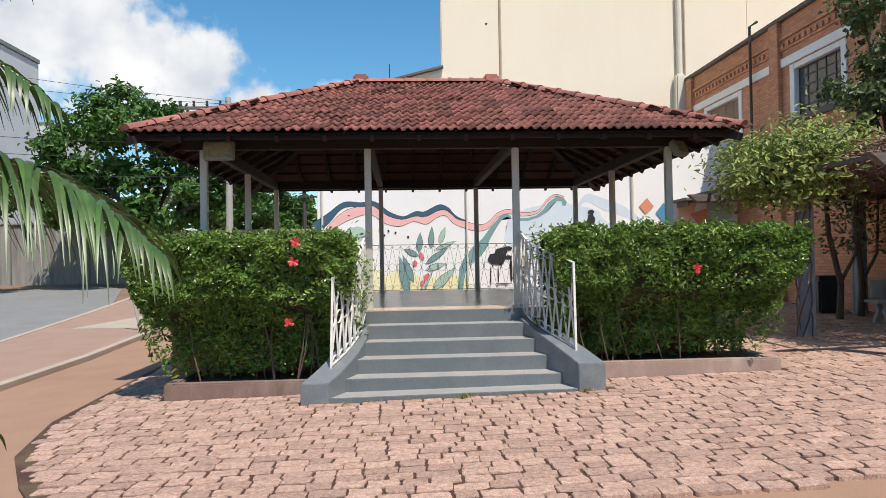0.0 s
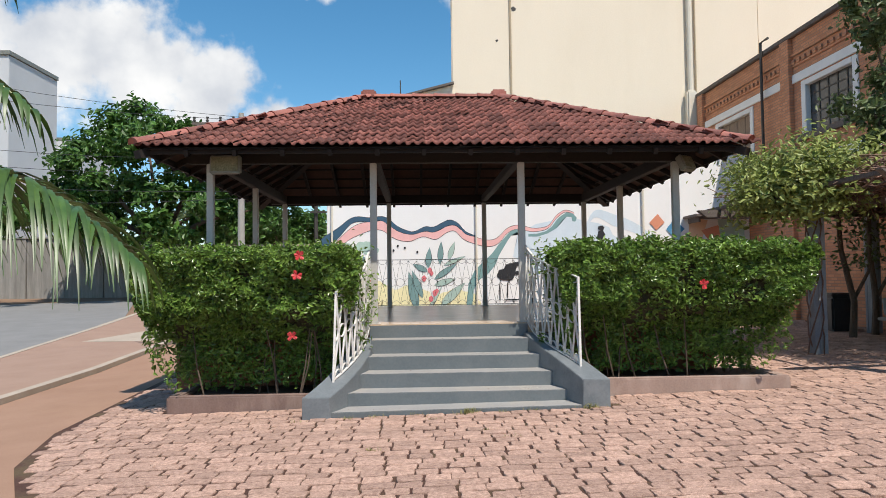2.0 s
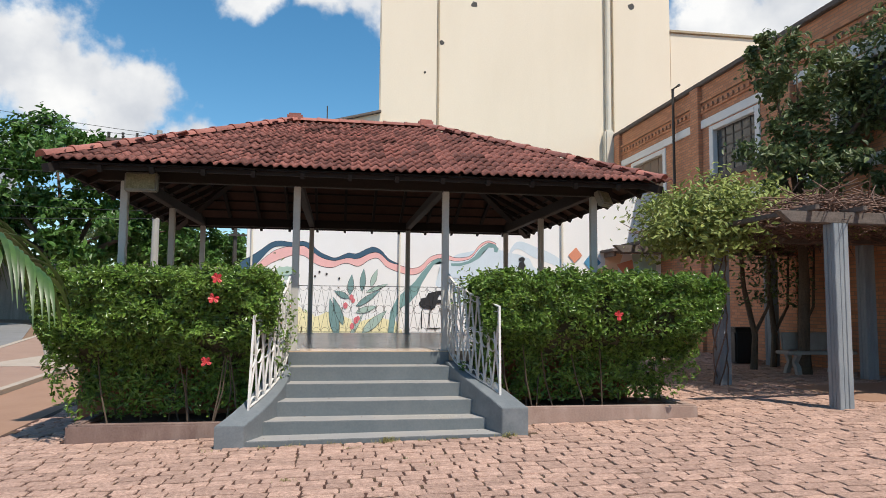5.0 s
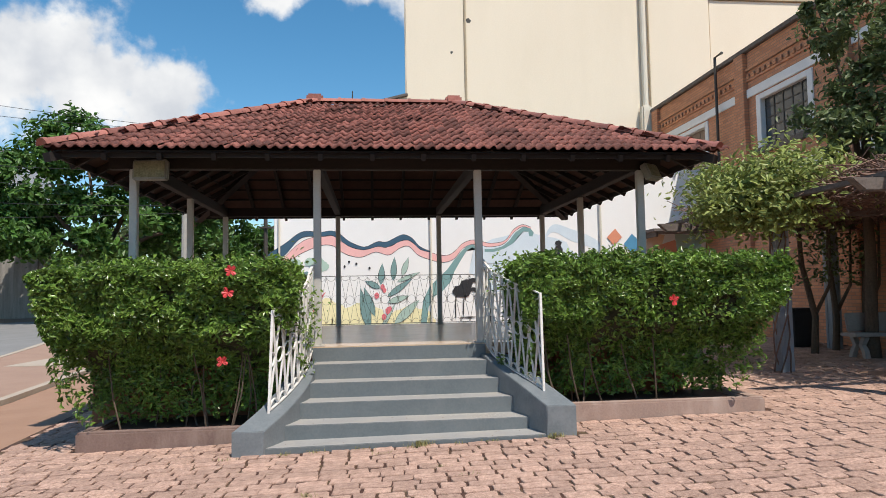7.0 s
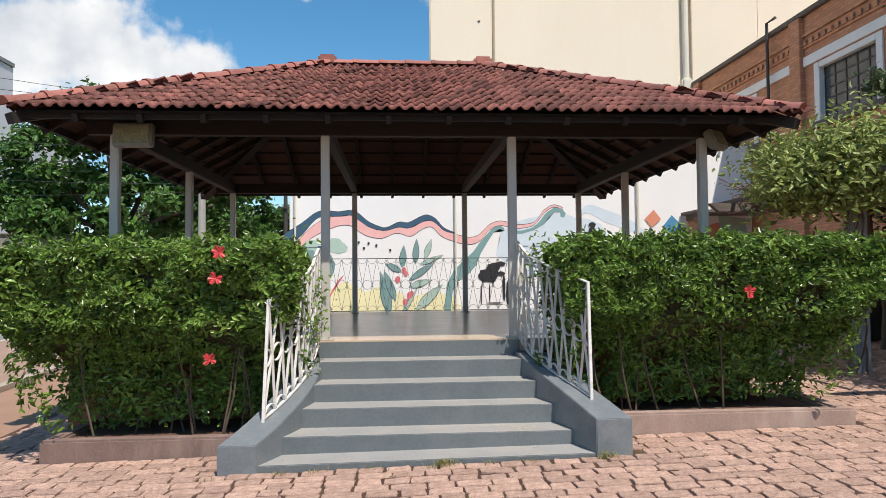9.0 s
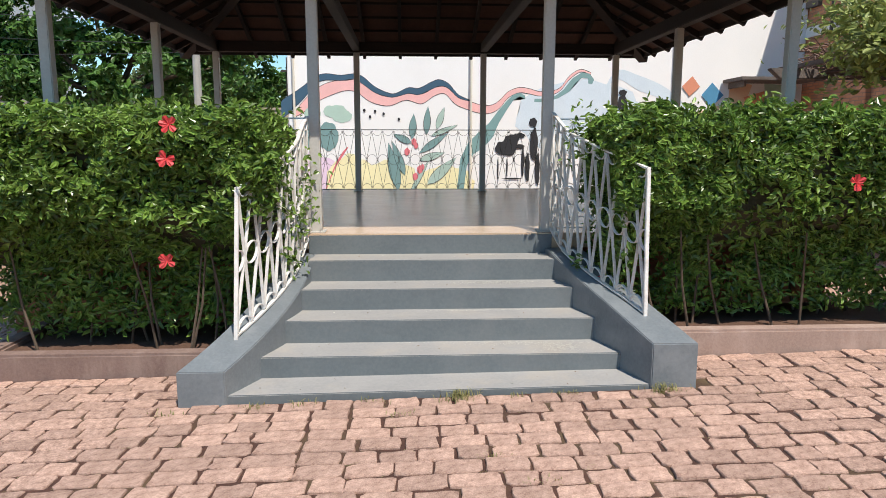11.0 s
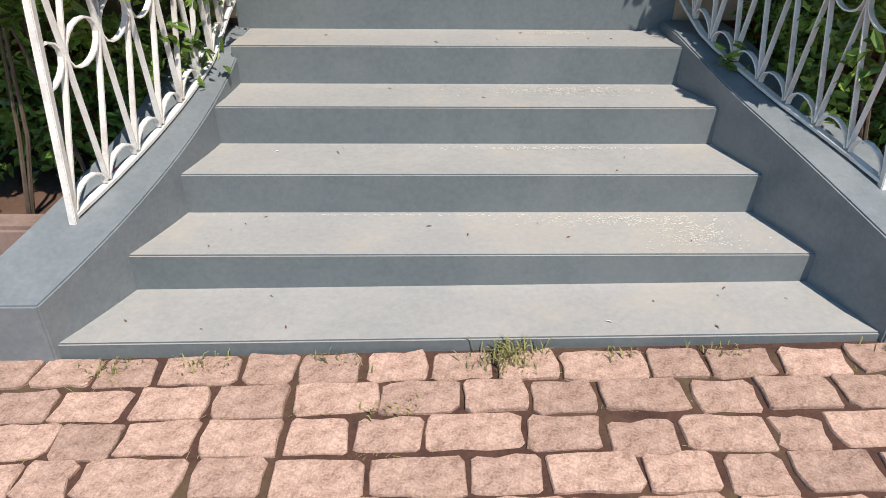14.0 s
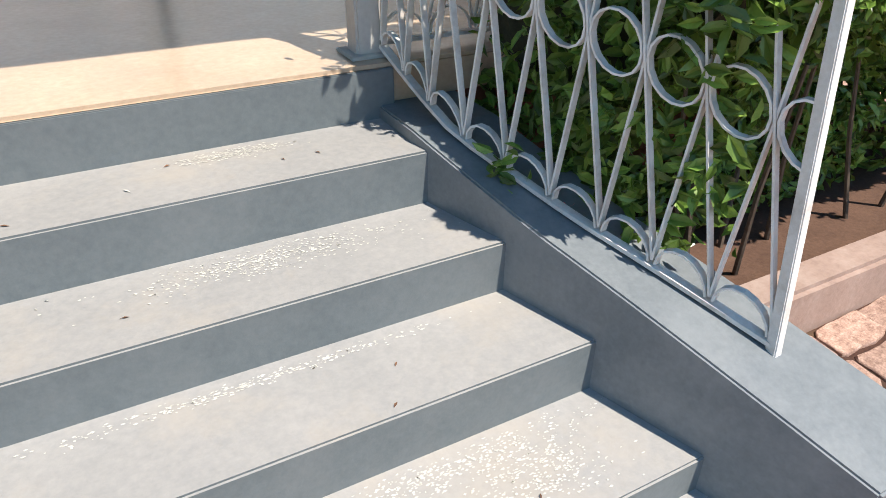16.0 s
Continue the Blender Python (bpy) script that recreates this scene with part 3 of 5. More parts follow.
for side, (a, b, c, d) in slopes.items():
    A, B, C, D = Vector((*a, EZ)), Vector((*b, EZ)), Vector((*c, RZ)), Vector((*d, RZ))
    X = (B - A).normalized()
    inw = Vector((-X.y, X.x, 0))
    run = (C - A).dot(inw)
    Y = (inw * run + Vector((0, 0, RZ - EZ))).normalized()
    Z = X.cross(Y)
    slope_len = math.hypot(run, RZ - EZ)
    rows = round(slope_len / TL)
    joined = []
    for j in range(rows):
        s = (j + 0.45) / rows
        x0, x1 = (D - A).dot(X) * s, (B - A).length - ((B - A).length - (C - A).dot(X)) * s
        k0, k1 = math.floor(x0 / TW), math.ceil(x1 / TW)
        for k in range(k0, k1):
            pos = A + X * ((k + 0.5) * TW) + Y * (j * slope_len / rows - 0.05) + Z * (0.004 + rng.uniform(0, 0.012))
            rot = Matrix((X, Y, Z)).transposed().to_4x4() @ pose(0, 0, 0, rng.gauss(0, 0.8), rng.gauss(0, 1.2), rng.gauss(0, 1.5))
            m = Matrix.Translation(pos) @ rot
            if side == "front" and j < 9:
                ob = new("tile", tile_me)
                ob.parent = roof
                ob.matrix_basis = Matrix.Translation(-roof.location) @ m
            else:
                joined.append(([m @ Vector(v) for v in tv], tf))
    v, f = merge(joined)
    mesh_part("tile_field", v, f, "tile", roof, kind="stuff", smooth=True)


def ridge_line(p, q, n):
    p, q = Vector(p), Vector(q)
    for k in range(n):
        a, b = p.lerp(q, k / n), p.lerp(q, (k + 1.06) / n)
        d = (b - a).normalized()
        side = d.cross(Vector((0, 0, 1))).normalized()
        up = side.cross(d)
        vs, fs = [], []
        prof = 7
        for e, (pt, r) in enumerate(((a, 0.1), (a.lerp(b, 0.12), 0.1), (a.lerp(b, 0.13), 0.088), (b, 0.08))):
            for i in range(prof):
                t = math.pi * i / (prof - 1)
                vs.append(pt + side * math.cos(t) * r * 1.15 + up * (math.sin(t) * r * 0.8 - 0.005))
        for e in range(3):
            for i in range(prof - 1):
                fs.append((e * prof + i, e * prof + i + 1, e * prof + prof + i + 1, e * prof + prof + i))
        fs.append(tuple(range(prof)))
        mesh_part("ridge_tile", vs, fs, "ridge_tile", roof, smooth=True)


for cx, cy, rx in ((E0 - 0.04, F0 - 0.04, RX0), (E1 + 0.04, F0 - 0.04, RX1), (E0 - 0.04, F1, RX0), (E1 + 0.04, F1, RX1)):
    ridge_line((cx, cy, EZ + 0.03), (rx, RY, RZ + 0.055), 12)
ridge_line((RX0, RY, RZ + 0.04), (RX1, RY, RZ + 0.04), 6)
for x in (RX0, RX1):
    part("ridge_cap", box((x - 0.13, RY - 0.1, RZ + 0.02), (x + 0.13, RY + 0.1, RZ + 0.16), 0.03), "ridge_tile", roof, "raised clay cap at the ridge's end")


# ---- railings ----
def lattice(parent, curve, length, height, unit, mat, side_of, w=0.02, th=0.006, single=True, lean=(0.0, 0.0)):
    """Crossed iron bars, rings where they miss each other and half rings top and bottom.
    curve(s) gives the foot at distance s; side_of(s) the direction through the railing."""
    n = max(1, round(length / unit))
    u = length / n
    up = Vector((0, 0, 1))
    pieces = []

    def at(s, h):
        k = h / height * (1 - min(max(s, 0), length) / length)
        return Vector(curve(min(max(s, 0), length))) + up * h + Vector((lean[0] * k, lean[1] * k, 0))

    for k in range(n):
        a, b = k * u, (k + 1) * u
        sd = side_of((a + b) / 2)
        pieces.append(("bar", flat_bar([at(a, 0.02), at((a + b) / 2, height / 2), at(b, height - 0.02)], w, th, sd)))
        pieces.append(("bar", flat_bar([at(b, 0.02), at((a + b) / 2, height / 2) + sd * 0.005, at(a, height - 0.02)], w, th, sd)))
        r = u * 0.44
        bow = [at((a + b) / 2 + r * math.cos(t), 0.012 + r * 1.05 * math.sin(t)) for t in [math.pi * i / 8 for i in range(9)]]
        pieces.append(("scroll", flat_bar(bow, w, th, sd)))
        bow = [at((a + b) / 2 + r * math.cos(t), height - 0.012 - r * 1.05 * math.sin(t)) for t in [math.pi * i / 8 for i in range(9)]]
        pieces.append(("scroll", flat_bar(bow, w, th, sd)))
        if k:
            ring = [at(a + r * 1.02 * math.cos(t), height / 2 + r * 1.1 * math.sin(t)) for t in [2 * math.pi * i / 16 for i in range(17)]]
            pieces.append(("ring", flat_bar(ring, w, th, sd)))
        else:
            for e, sg in ((0, 1), (length, -1)):
                ring = [at(e + sg * r * math.sin(t), height / 2 + r * 1.1 * math.cos(t)) for t in [math.pi * i / 8 for i in range(9)]]
                pieces.append(("ring", flat_bar(ring, w, th, sd)))
    if single:
        for nm, (v, f) in pieces:
            mesh_part(nm, v, f, mat, parent)
    else:
        v, f = merge([q for _, q in pieces])
        mesh_part("lattice", v, f, mat, parent, kind="stuff")
    for h, nm in ((0.0, "bottom_rail"), (height, "top_rail")):
        m = 14
        v, f = flat_bar([at(length * i / m, h) for i in range(m + 1)], 0.03, 0.012, side_of(length / 2))
        mesh_part(nm, v, f, mat, parent)


def stair_rail(s):
    """The handrail on one side wall of the stairs, from its foot up to the front post."""
    y0, y1 = 8.385, 9.72
    rail = thing("stair_railing", (CX + s * 1.3, 8.4, 0.45), "white wrought-iron stair railing with rings, paint flaking", "railing", "stair railings")

    def curve(t):
        y = y0 + t
        x = half_width(y, s) + 0.17 - 0.11 * (t / (y1 - y0))
        z = stringer_top(y, s) + 0.015 + 0.15 * max(0.0, (y - 9.3) / 0.42) ** 1.2
        return (CX + s * x, y, z)

    lattice(rail, curve, y1 - y0, 0.985, 0.147, "white_iron", lambda t: Vector((1, 0.25 * s, 0)).normalized(), 0.022, 0.006, lean=(0.02, 0.12))
    x, y, z = curve(0)
    bm = box((x - 0.013, y - 0.024, z - 0.03), (x + 0.013, y + 0.006, z + 0.995), 0.003)
    for w in bm.verts:
        k = (w.co.z - z) / 0.985
        w.co += Vector((0.02 * k, 0.12 * k, 0))
    part("end_post", bm, "white_iron", rail)


stair_rail(-1)
stair_rail(1)


def straight_rail(p, q, mat, single, label):
    p, q = Vector((*p, DECK + 0.03)), Vector((*q, DECK + 0.03))
    d = (q - p)
    ln = d.length
    d.normalize()
    rail = thing("railing", p.lerp(q, 0.5), label, "railing", "gazebo railings")
    lattice(rail, lambda s: p + d * s, ln, 0.94, 0.18, mat, lambda s: Vector((-d.y, d.x, 0)), 0.016, 0.005, single)


# back railings: dark iron stands in for white paint seen in shade
for i in range(3):
    straight_rail((PX[i] + 0.05, PY[2]), (PX[i + 1] - 0.05, PY[2]), "dark_iron", i == 1, "iron railing with rings between the gazebo's back posts, coloured dark for shade")
for i in (0, 2):
    straight_rail((PX[i] + 0.05, PY[0]), (PX[i + 1] - 0.05, PY[0]), "white_iron", False, "white iron railing behind the hedge")
for x in (PX[0], PX[3]):
    for j in (0, 1):
        straight_rail((x, PY[j] + 0.05), (x, PY[j + 1] - 0.05), "white_iron", False, "white iron railing along the gazebo's side")


# ---- floodlights on the front posts ----
def floodlight(x, y, z, turn, tilt, w, h):
    lamp = thing("floodlight", (x, y, z), "old square floodlight with dusty glass on a post", "floodlight", "floodlights")
    m = pose(x, y, z, tilt, 0, turn)

    def place(bm):
        bm.transform(m)
        return bm

    part("housing", place(box((-w / 2, 0.0, -h / 2), (w / 2, 0.1, h / 2), 0.015)), "lamp_body", lamp)
    part("glass", place(box((-w / 2 + 0.025, -0.006, -h / 2 + 0.025), (w / 2 - 0.025, 0.0, h / 2 - 0.025))), "lamp_glass", lamp, "dusty yellowed glass")
    part("bracket", place(box((-0.02, 0.1, -0.03), (0.02, 0.15, 0.03))), "lamp_body", lamp)


floodlight(-1.03, 9.56, 2.99, -4, -6, 0.40, 0.24)
floodlight(5.13, 9.64, 3.0, 35, -25, 0.26, 0.22)

# ---- planters and hedges ----
for x0, x1, nm in ((-1.44, CX - 1.62, "red cement planter kerb stained with soil"), (CX + 1.62, 5.9, "pale cement planter kerb with dark drips")):
    pl = thing("planter", ((x0 + x1) / 2, 8.7, 0), nm, "planter", "planters")
    z = ground_z((x0 + x1) / 2)
    for lo, hi in (((x0, 8.66, z - 0.12), (x1, 8.8, z + 0.17)), ((x0 if x0 < 0 else x1 - 0.14, 8.802, z - 0.12), (x0 + 0.14 if x0 < 0 else x1, 9.70, z + 0.168))):
        # the left kerb takes the cement with hedge shade painted in
        part("kerb", box(lo, hi, 0.018), "planter" if x0 > 0 else "planter_shaded", pl)
    bm = box((x0 + 0.1, 8.78, z - 0.1), (x1 - 0.1, 9.7, z + 0.12))
    part("soil", bm, "soil", pl, "dark bare soil")


def hedge(x0, x1, y0, y1, z0, z1, count, seed, taper_left, taper_right, label):
    rng = random.Random(seed)
    ob = thing("hedge", ((x0 + x1) / 2, (y0 + y1) / 2, z0), label, "hedge", "hibiscus hedges")

    def shape(x, z):
        """Inset of the front at this height and the sides' limits: the top hangs over an open foot."""
        f = max(0.0, 1 - (z - z0) / (z1 - z0))
        g = min(1.0, max(0.0, (f - 0.38) / 0.3))
        return 0.06 * f + 0.46 * g * g * (3 - 2 * g), x0 + taper_left * f ** 1.3, x1 - taper_right * f ** 1.3

    pts, nrm = [], []
    while len(pts) < count:
        kind = rng.random()
        depth = abs(rng.gauss(0, 0.07))
        z = z0 + 0.05 + (z1 - z0 - 0.05) * rng.random() ** 0.64
        ins, xa, xb = shape(0, z)
        if kind < 0.58:
            x = rng.uniform(xa, xb)
            p, n = Vector((x, y0 + ins + depth, z)), Vector((0, -1, 0.45))
        elif kind < 0.82:
            x, y = rng.uniform(x0, x1), rng.uniform(y0, y1)
            p, n = Vector((x, y, z1 - depth)), Vector((0, -0.2, 1))
        elif kind < 0.9:
            p, n = Vector((xa + depth, rng.uniform(y0, y1), z)), Vector((-1, -0.2, 0.4))
        elif kind < 0.98:
            p, n = Vector((xb - depth, rng.uniform(y0, y1), z)), Vector((1, -0.2, 0.4))
        else:
            p, n = Vector((rng.uniform(xa, xb), y1 - depth, z)), Vector((0, 1, 0.4))
        # rounded top edges, clumps and hollows
        ed = min(p.x - x0, x1 - p.x, 0.18) / 0.18
        fr = min(p.y - y0, y1 - p.y, 0.15) / 0.15
        top = z1 - 0.10 * (1 - max(0, ed)) ** 2 - 0.07 * (1 - max(0, fr)) ** 2 + 0.07 * noise.noise(p * 3.1)
        if p.z > top:
            p.z = top - abs(rng.gauss(0, 0.03))
        hollow = noise.noise(p * 2.7 + Vector((seed, 0, 0)))
        f = (p.z - z0) / (z1 - z0)
        if hollow < -0.10 - 0.3 * f and rng.random() < 0.8:
            continue
        # clipped back from the stair railing below the handrail
        rail_x = CX + (1.34 - 0.34 * (p.y - 8.37) / 1.35) * (1 if x0 > CX else -1)
        if p.z < 1.28 + rng.gauss(0, 0.1) and (p.x - rail_x) * (1 if x0 > CX else -1) < 0.07:
            continue
        p += n * (0.13 * noise.noise(p * 3.3) + 0.05 * noise.noise(p * 8.0))
        pts.append(p)
        nrm.append(n)
    # young shoots standing above the clipped top
    for k in range(int((x1 - x0) * 95)):
        a = Vector((rng.uniform(x0 + 0.08, x1 - 0.05), rng.uniform(y0 + 0.02, y1 - 0.1), z1 - 0.05))
        a.z += 0.07 * noise.noise(a * 3.1)
        h, tilt = rng.uniform(0.05, 0.14), Vector((rng.gauss(0, 0.25), rng.gauss(-0.1, 0.25), 1))
        for q in range(5):
            pts.append(a + tilt * h * (q + 1) / 5 + Vector((rng.gauss(0, 0.012), rng.gauss(0, 0.012), 0)))
            nrm.append(Vector((rng.gauss(0, 0.8), -0.5 + rng.gauss(0, 0.6), 0.5)))
    v, f = leaf_cloud(pts, nrm, 0.07, rng, 0.3, 0.46)
    mesh_part("foliage", v, f, "hedge_leaf", ob, "glossy green leaves", kind="stuff")
    # solid inner mass, its near-black colour standing for shade among the twigs
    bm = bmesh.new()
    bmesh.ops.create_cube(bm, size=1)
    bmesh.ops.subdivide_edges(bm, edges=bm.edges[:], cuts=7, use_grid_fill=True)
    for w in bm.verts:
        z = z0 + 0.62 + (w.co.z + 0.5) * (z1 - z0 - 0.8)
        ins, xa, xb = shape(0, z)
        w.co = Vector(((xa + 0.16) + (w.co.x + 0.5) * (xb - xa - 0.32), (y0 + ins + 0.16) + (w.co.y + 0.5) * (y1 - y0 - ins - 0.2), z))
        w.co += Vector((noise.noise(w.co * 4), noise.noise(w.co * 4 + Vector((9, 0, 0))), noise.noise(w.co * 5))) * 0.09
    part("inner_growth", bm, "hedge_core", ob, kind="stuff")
    for k in range(16):
        x = rng.uniform(x0 + taper_left + 0.15, x1 - taper_right - 0.1)
        y = rng.uniform(y0 + 0.3, y1 - 0.2)
        a = Vector((x, y, z0 - 0.08))
        b = a + Vector((rng.uniform(-0.25, 0.25), rng.uniform(-0.2, 0.1), 0.85))
        mesh_part("stem", *tube([a, a.lerp(b, 0.5) + Vector((rng.uniform(-0.04, 0.04), 0, 0)), b], [0.011, 0.009, 0.006], 6), "bark", ob)
    return ob


def flower(x, y, z, ob, seed, r=0.056):
    rng = random.Random(seed)
    vs, fs = [], []
    for k in range(5):
        t = 2 * math.pi * k / 5 + rng.random()
        d = Vector((math.cos(t), -0.35, math.sin(t)))
        s = Vector((-math.sin(t), 0, math.cos(t)))
        c = Vector((x, y, z))
        o = len(vs)
        vs += [c, c + d * r * 0.5 + s * r * 0.38, c + d * r + s * r * 0.3 + Vector((0, 0.01, 0)), c + d * r * 1.1, c + d * r - s * r * 0.3 + Vector((0, 0.01, 0)), c + d * r * 0.5 - s * r * 0.38]
        fs += [(o, o + 1, o + 2, o + 3), (o, o + 3, o + 4, o + 5)]
    v, f = tube([(x, y, z), (x + 0.01, y - 0.06, z - 0.015)], [0.005, 0.004], 5)
    v, f = merge([(vs, fs), (v, f)])
    mesh_part("flower", v, f, "petal", ob, "open red hibiscus flower")


h1 = hedge(-1.86, 0.76, 8.52, 9.66, ground_z(-0.5) + 0.14, 1.83, 27000, 3, 0.42, 0.02, "dense green hibiscus hedge with red flowers")
for k, (x, z) in enumerate(((0.13, 1.75), (0.10, 1.53), (0.02, 0.83))):
    flower(x, 8.43 + (0.13 if z < 1 else 0), z, h1, k)
h2 = hedge(3.14, 6.3, 8.54, 9.66, ground_z(4.5) + 0.14, 1.86, 31000, 7, 0.05, 0.75, "dense green hibiscus hedge, bare at its foot")
flower(4.78, 8.45, 1.37, h2, 9)
rng = random.Random(8)


def sprigs(name, spots, mat, label):
    """Leafy shoots pushing through the stair railing."""
    ob = thing(name, spots[0][:3], label, "shoots")
    pts, nrm = [], []
    for x, y, z, r, n in spots:
        for k in range(n):
            pts.append(Vector((x + rng.gauss(0, r), y + rng.gauss(0, r * 1.3), z + rng.gauss(0, r * 1.4))))
            nrm.append(Vector((rng.gauss(0, 0.5), -0.6, 0.6)))
    v, f = leaf_cloud(pts, nrm, 0.055, rng, 0.2, 0.5)
    mesh_part("leaves", v, f, mat, ob, kind="stuff")


sprigs("hedge_shoots", [(0.70, 9.0, 0.8, 0.05, 24), (0.74, 9.15, 1.15, 0.07, 70), (0.62, 8.7, 1.5, 0.09, 150), (0.70, 8.75, 1.62, 0.1, 170), (0.78, 9.3, 1.0, 0.07, 90), (0.8, 9.5, 1.3, 0.09, 130), (0.78, 9.15, 0.72, 0.04, 30)], "hedge_leaf", "green hedge shoots growing through the railing")
sprigs("weed", [(3.0, 9.12, 0.69, 0.03, 26)], "hedge_leaf", "small bright green weed on the side wall")
sprigs("hedge_shoots", [(3.12, 9.1, 1.5, 0.05, 40), (3.02, 9.4, 1.6, 0.06, 60), (3.08, 9.2, 1.75, 0.07, 80)], "hedge_leaf", "green hedge shoots touching the railing")

# ---- mural building ----
MY = 20.5
mural = thing("wall_mural", (5, MY, 0), "white wall painted with waves, leaves and figures", "wall", kind="structure")
part("wall", box((-1.15, MY, -0.3), (11.38, MY + 0.3, 5.0), 0.02), "mural_white", mural)
part("wall_side", box((-1.15, MY + 0.302, -0.3), (-0.85, MY + 3.4, 5.0)), "mural_white", mural)
LAYER = [0]


def paint(points, mat, name="painted_shape", label=""):
    LAYER[0] += 1
    y = MY - 0.002 - 0.0003 * LAYER[0]
    vs = [(x, y, z + 0.05) for x, z in points]
    bm = bmesh.new()
    f = bm.faces.new([bm.verts.new(v) for v in vs])
    bmesh.ops.triangulate(bm, faces=[f])
    return part(name, bm, mat, mural, label)


def smooth_line(pts, n=8):
    out = []
    P = [pts[0]] + list(pts) + [pts[-1]]
    for i in range(1, len(P) - 2):
        for k in range(n):
            t = k / n
            out.append(tuple(0.5 * (2 * P[i][j] + (P[i + 1][j] - P[i - 1][j]) * t + (2 * P[i - 1][j] - 5 * P[i][j] + 4 * P[i + 1][j] - P[i + 2][j]) * t * t + (3 * P[i][j] - P[i - 1][j] - 3 * P[i + 1][j] + P[i + 2][j]) * t ** 3) for j in range(len(pts[0]))))
    out.append(tuple(pts[-1]))
    return out


def ribbon(pts, mat, label=""):
    """A painted band: points of (x, z, width below the line)."""
    s = smooth_line(pts)
    LAYER[0] += 1
    y = MY - 0.002 - 0.0003 * LAYER[0]
    vs = [(x, y, z + 0.05) for x, z, w in s] + [(x, y, z - w + 0.05) for x, z, w in s]
    n = len(s)
    mesh_part("painted_wave", vs, [(i, i + 1, n + i + 1, n + i) for i in range(n - 1)], mat, mural, label)


def blob(cx, cz, rx, rz, mat, wob=0.0, n=26, name="painted_shape"):
    return paint([(cx + rx * math.cos(6.2832 * k / n) * (1 + wob * math.sin(k * 2.4)), cz + rz * math.sin(6.2832 * k / n) * (1 + wob * math.cos(k * 1.9))) for k in range(n)], mat, name)


def leaf_shape(x0, z0, x1, z1, w, mat):
    a, b = Vector((x0, z0)), Vector((x1, z1))
    d = b - a
    s = Vector((-d.y, d.x)).normalized() * w
    left = [a + d * t + s * math.sin(math.pi * t ** 0.8) for t in (0, 0.15, 0.3, 0.45, 0.6, 0.75, 0.9)]
    right = [a + d * t - s * math.sin(math.pi * t ** 0.8) for t in (1.0, 0.9, 0.75, 0.6, 0.45, 0.3, 0.15)]
    paint([tuple(p) for p in left + right], mat, "painted_leaf")


# yellow and lilac ground of the painting
for i, (x, rx, m_, h) in enumerate(((-0.6, 0.7, "lilac", 1.15), (0.3, 0.6, "yellow", 1.1), (1.2, 0.8, "yellow", 0.95), (2.6, 0.7, "yellow", 0.85))):
    blob(x, 0.55, rx, h - 0.35, m_, 0.08)
blob(5.9, 2.2, 1.6, 0.9, "mist", 0.05)
ribbon([(6.3, 2.5, 0.1), (6.7, 3.3, 0.2), (7.3, 3.2, 0.35), (8.0, 2.9, 0.3), (8.6, 2.4, 0.2)], "mist")


def mural_at(u, v):
    """From the painting's own sketch grid to the wall: 0..1262 across, 65..490 down."""
    return -1.21 + 0.00595 * (u - 80) + 2.6e-7 * (u - 80) ** 2, 3.67 - 0.0062 * v + 0.00019 * (u - 635)


def wave(pts, mat, label):
    """A wave with a thin dark outline; points of (u, v, depth) on the sketch grid."""
    line = [(*mural_at(u, v), w * 0.0062) for u, v, w in pts]
    ribbon([(x, z + 0.014, w + 0.028) for x, z, w in line], "ink")
    ribbon(line, mat, label)


wave([(120, 200, 20), (150, 165, 40), (190, 130, 45), (230, 105, 50), (280, 92, 45), (320, 92, 36), (360, 90, 45), (400, 115, 50), (440, 145, 38), (490, 157, 32), (550, 140, 30), (610, 150, 35), (660, 128, 28), (700, 125, 25), (740, 155, 35),
      (790, 180, 33), (840, 198, 30), (880, 198, 28), (910, 180, 28), (940, 150, 22), (980, 135, 18), (1020, 140, 18), (1060, 152, 15), (1110, 150, 12), (1140, 135, 10), (1170, 95, 12), (1210, 72, 8), (1250, 85, 6)], "pink", "pale pink painted wave")
wave([(62, 165, 60), (80, 150, 66), (110, 135, 55), (150, 110, 46), (200, 75, 27), (240, 65, 22), (300, 72, 18), (350, 68, 18), (385, 80, 26), (430, 118, 20), (480, 142, 13), (510, 145, 11), (560, 125, 20), (600, 128, 22), (650, 105, 25), (680, 98, 22), (715, 115, 15), (750, 155, 10), (795, 178, 2)], "navy", "dark blue painted wave")
for outline in ([(745, 540), (760, 400), (790, 340), (830, 300), (870, 265), (900, 225), (930, 190), (960, 160), (985, 153), (1005, 165), (1005, 178), (985, 167), (960, 182), (935, 220), (905, 270), (885, 320), (850, 360), (810, 385), (785, 430), (772, 540)],
                [(1040, 178), (1080, 178), (1120, 168), (1150, 145), (1180, 105), (1215, 82), (1245, 88), (1262, 110), (1255, 128), (1240, 125), (1238, 105), (1215, 103), (1190, 125), (1170, 155), (1130, 178), (1080, 192), (1040, 190)]):
    paint([mural_at(*q) for q in outline], "teal", "painted_wave", "grey-teal painted wave")


def spot(u, v, ru, rv, mat, wob=0.06, n=22):
    x, z = mural_at(u, v)
    blob(x, z, ru * 0.00609, rv * 0.0062, mat, wob, n)


for q in ((185, 212, 32, 26), (255, 205, 26, 22), (285, 208, 34, 26), (300, 225, 40, 24)):
    spot(*q, "sage")
for q in ((175, 285, 36, 60), (245, 300, 40, 55)):
    spot(*q, "leafteal")
ribbon([(-0.3, 0.5, 0.05), (-0.1, 1.0, 0.08), (0.1, 1.35, 0.1), (0.25, 1.5, 0.02)], "cherry")
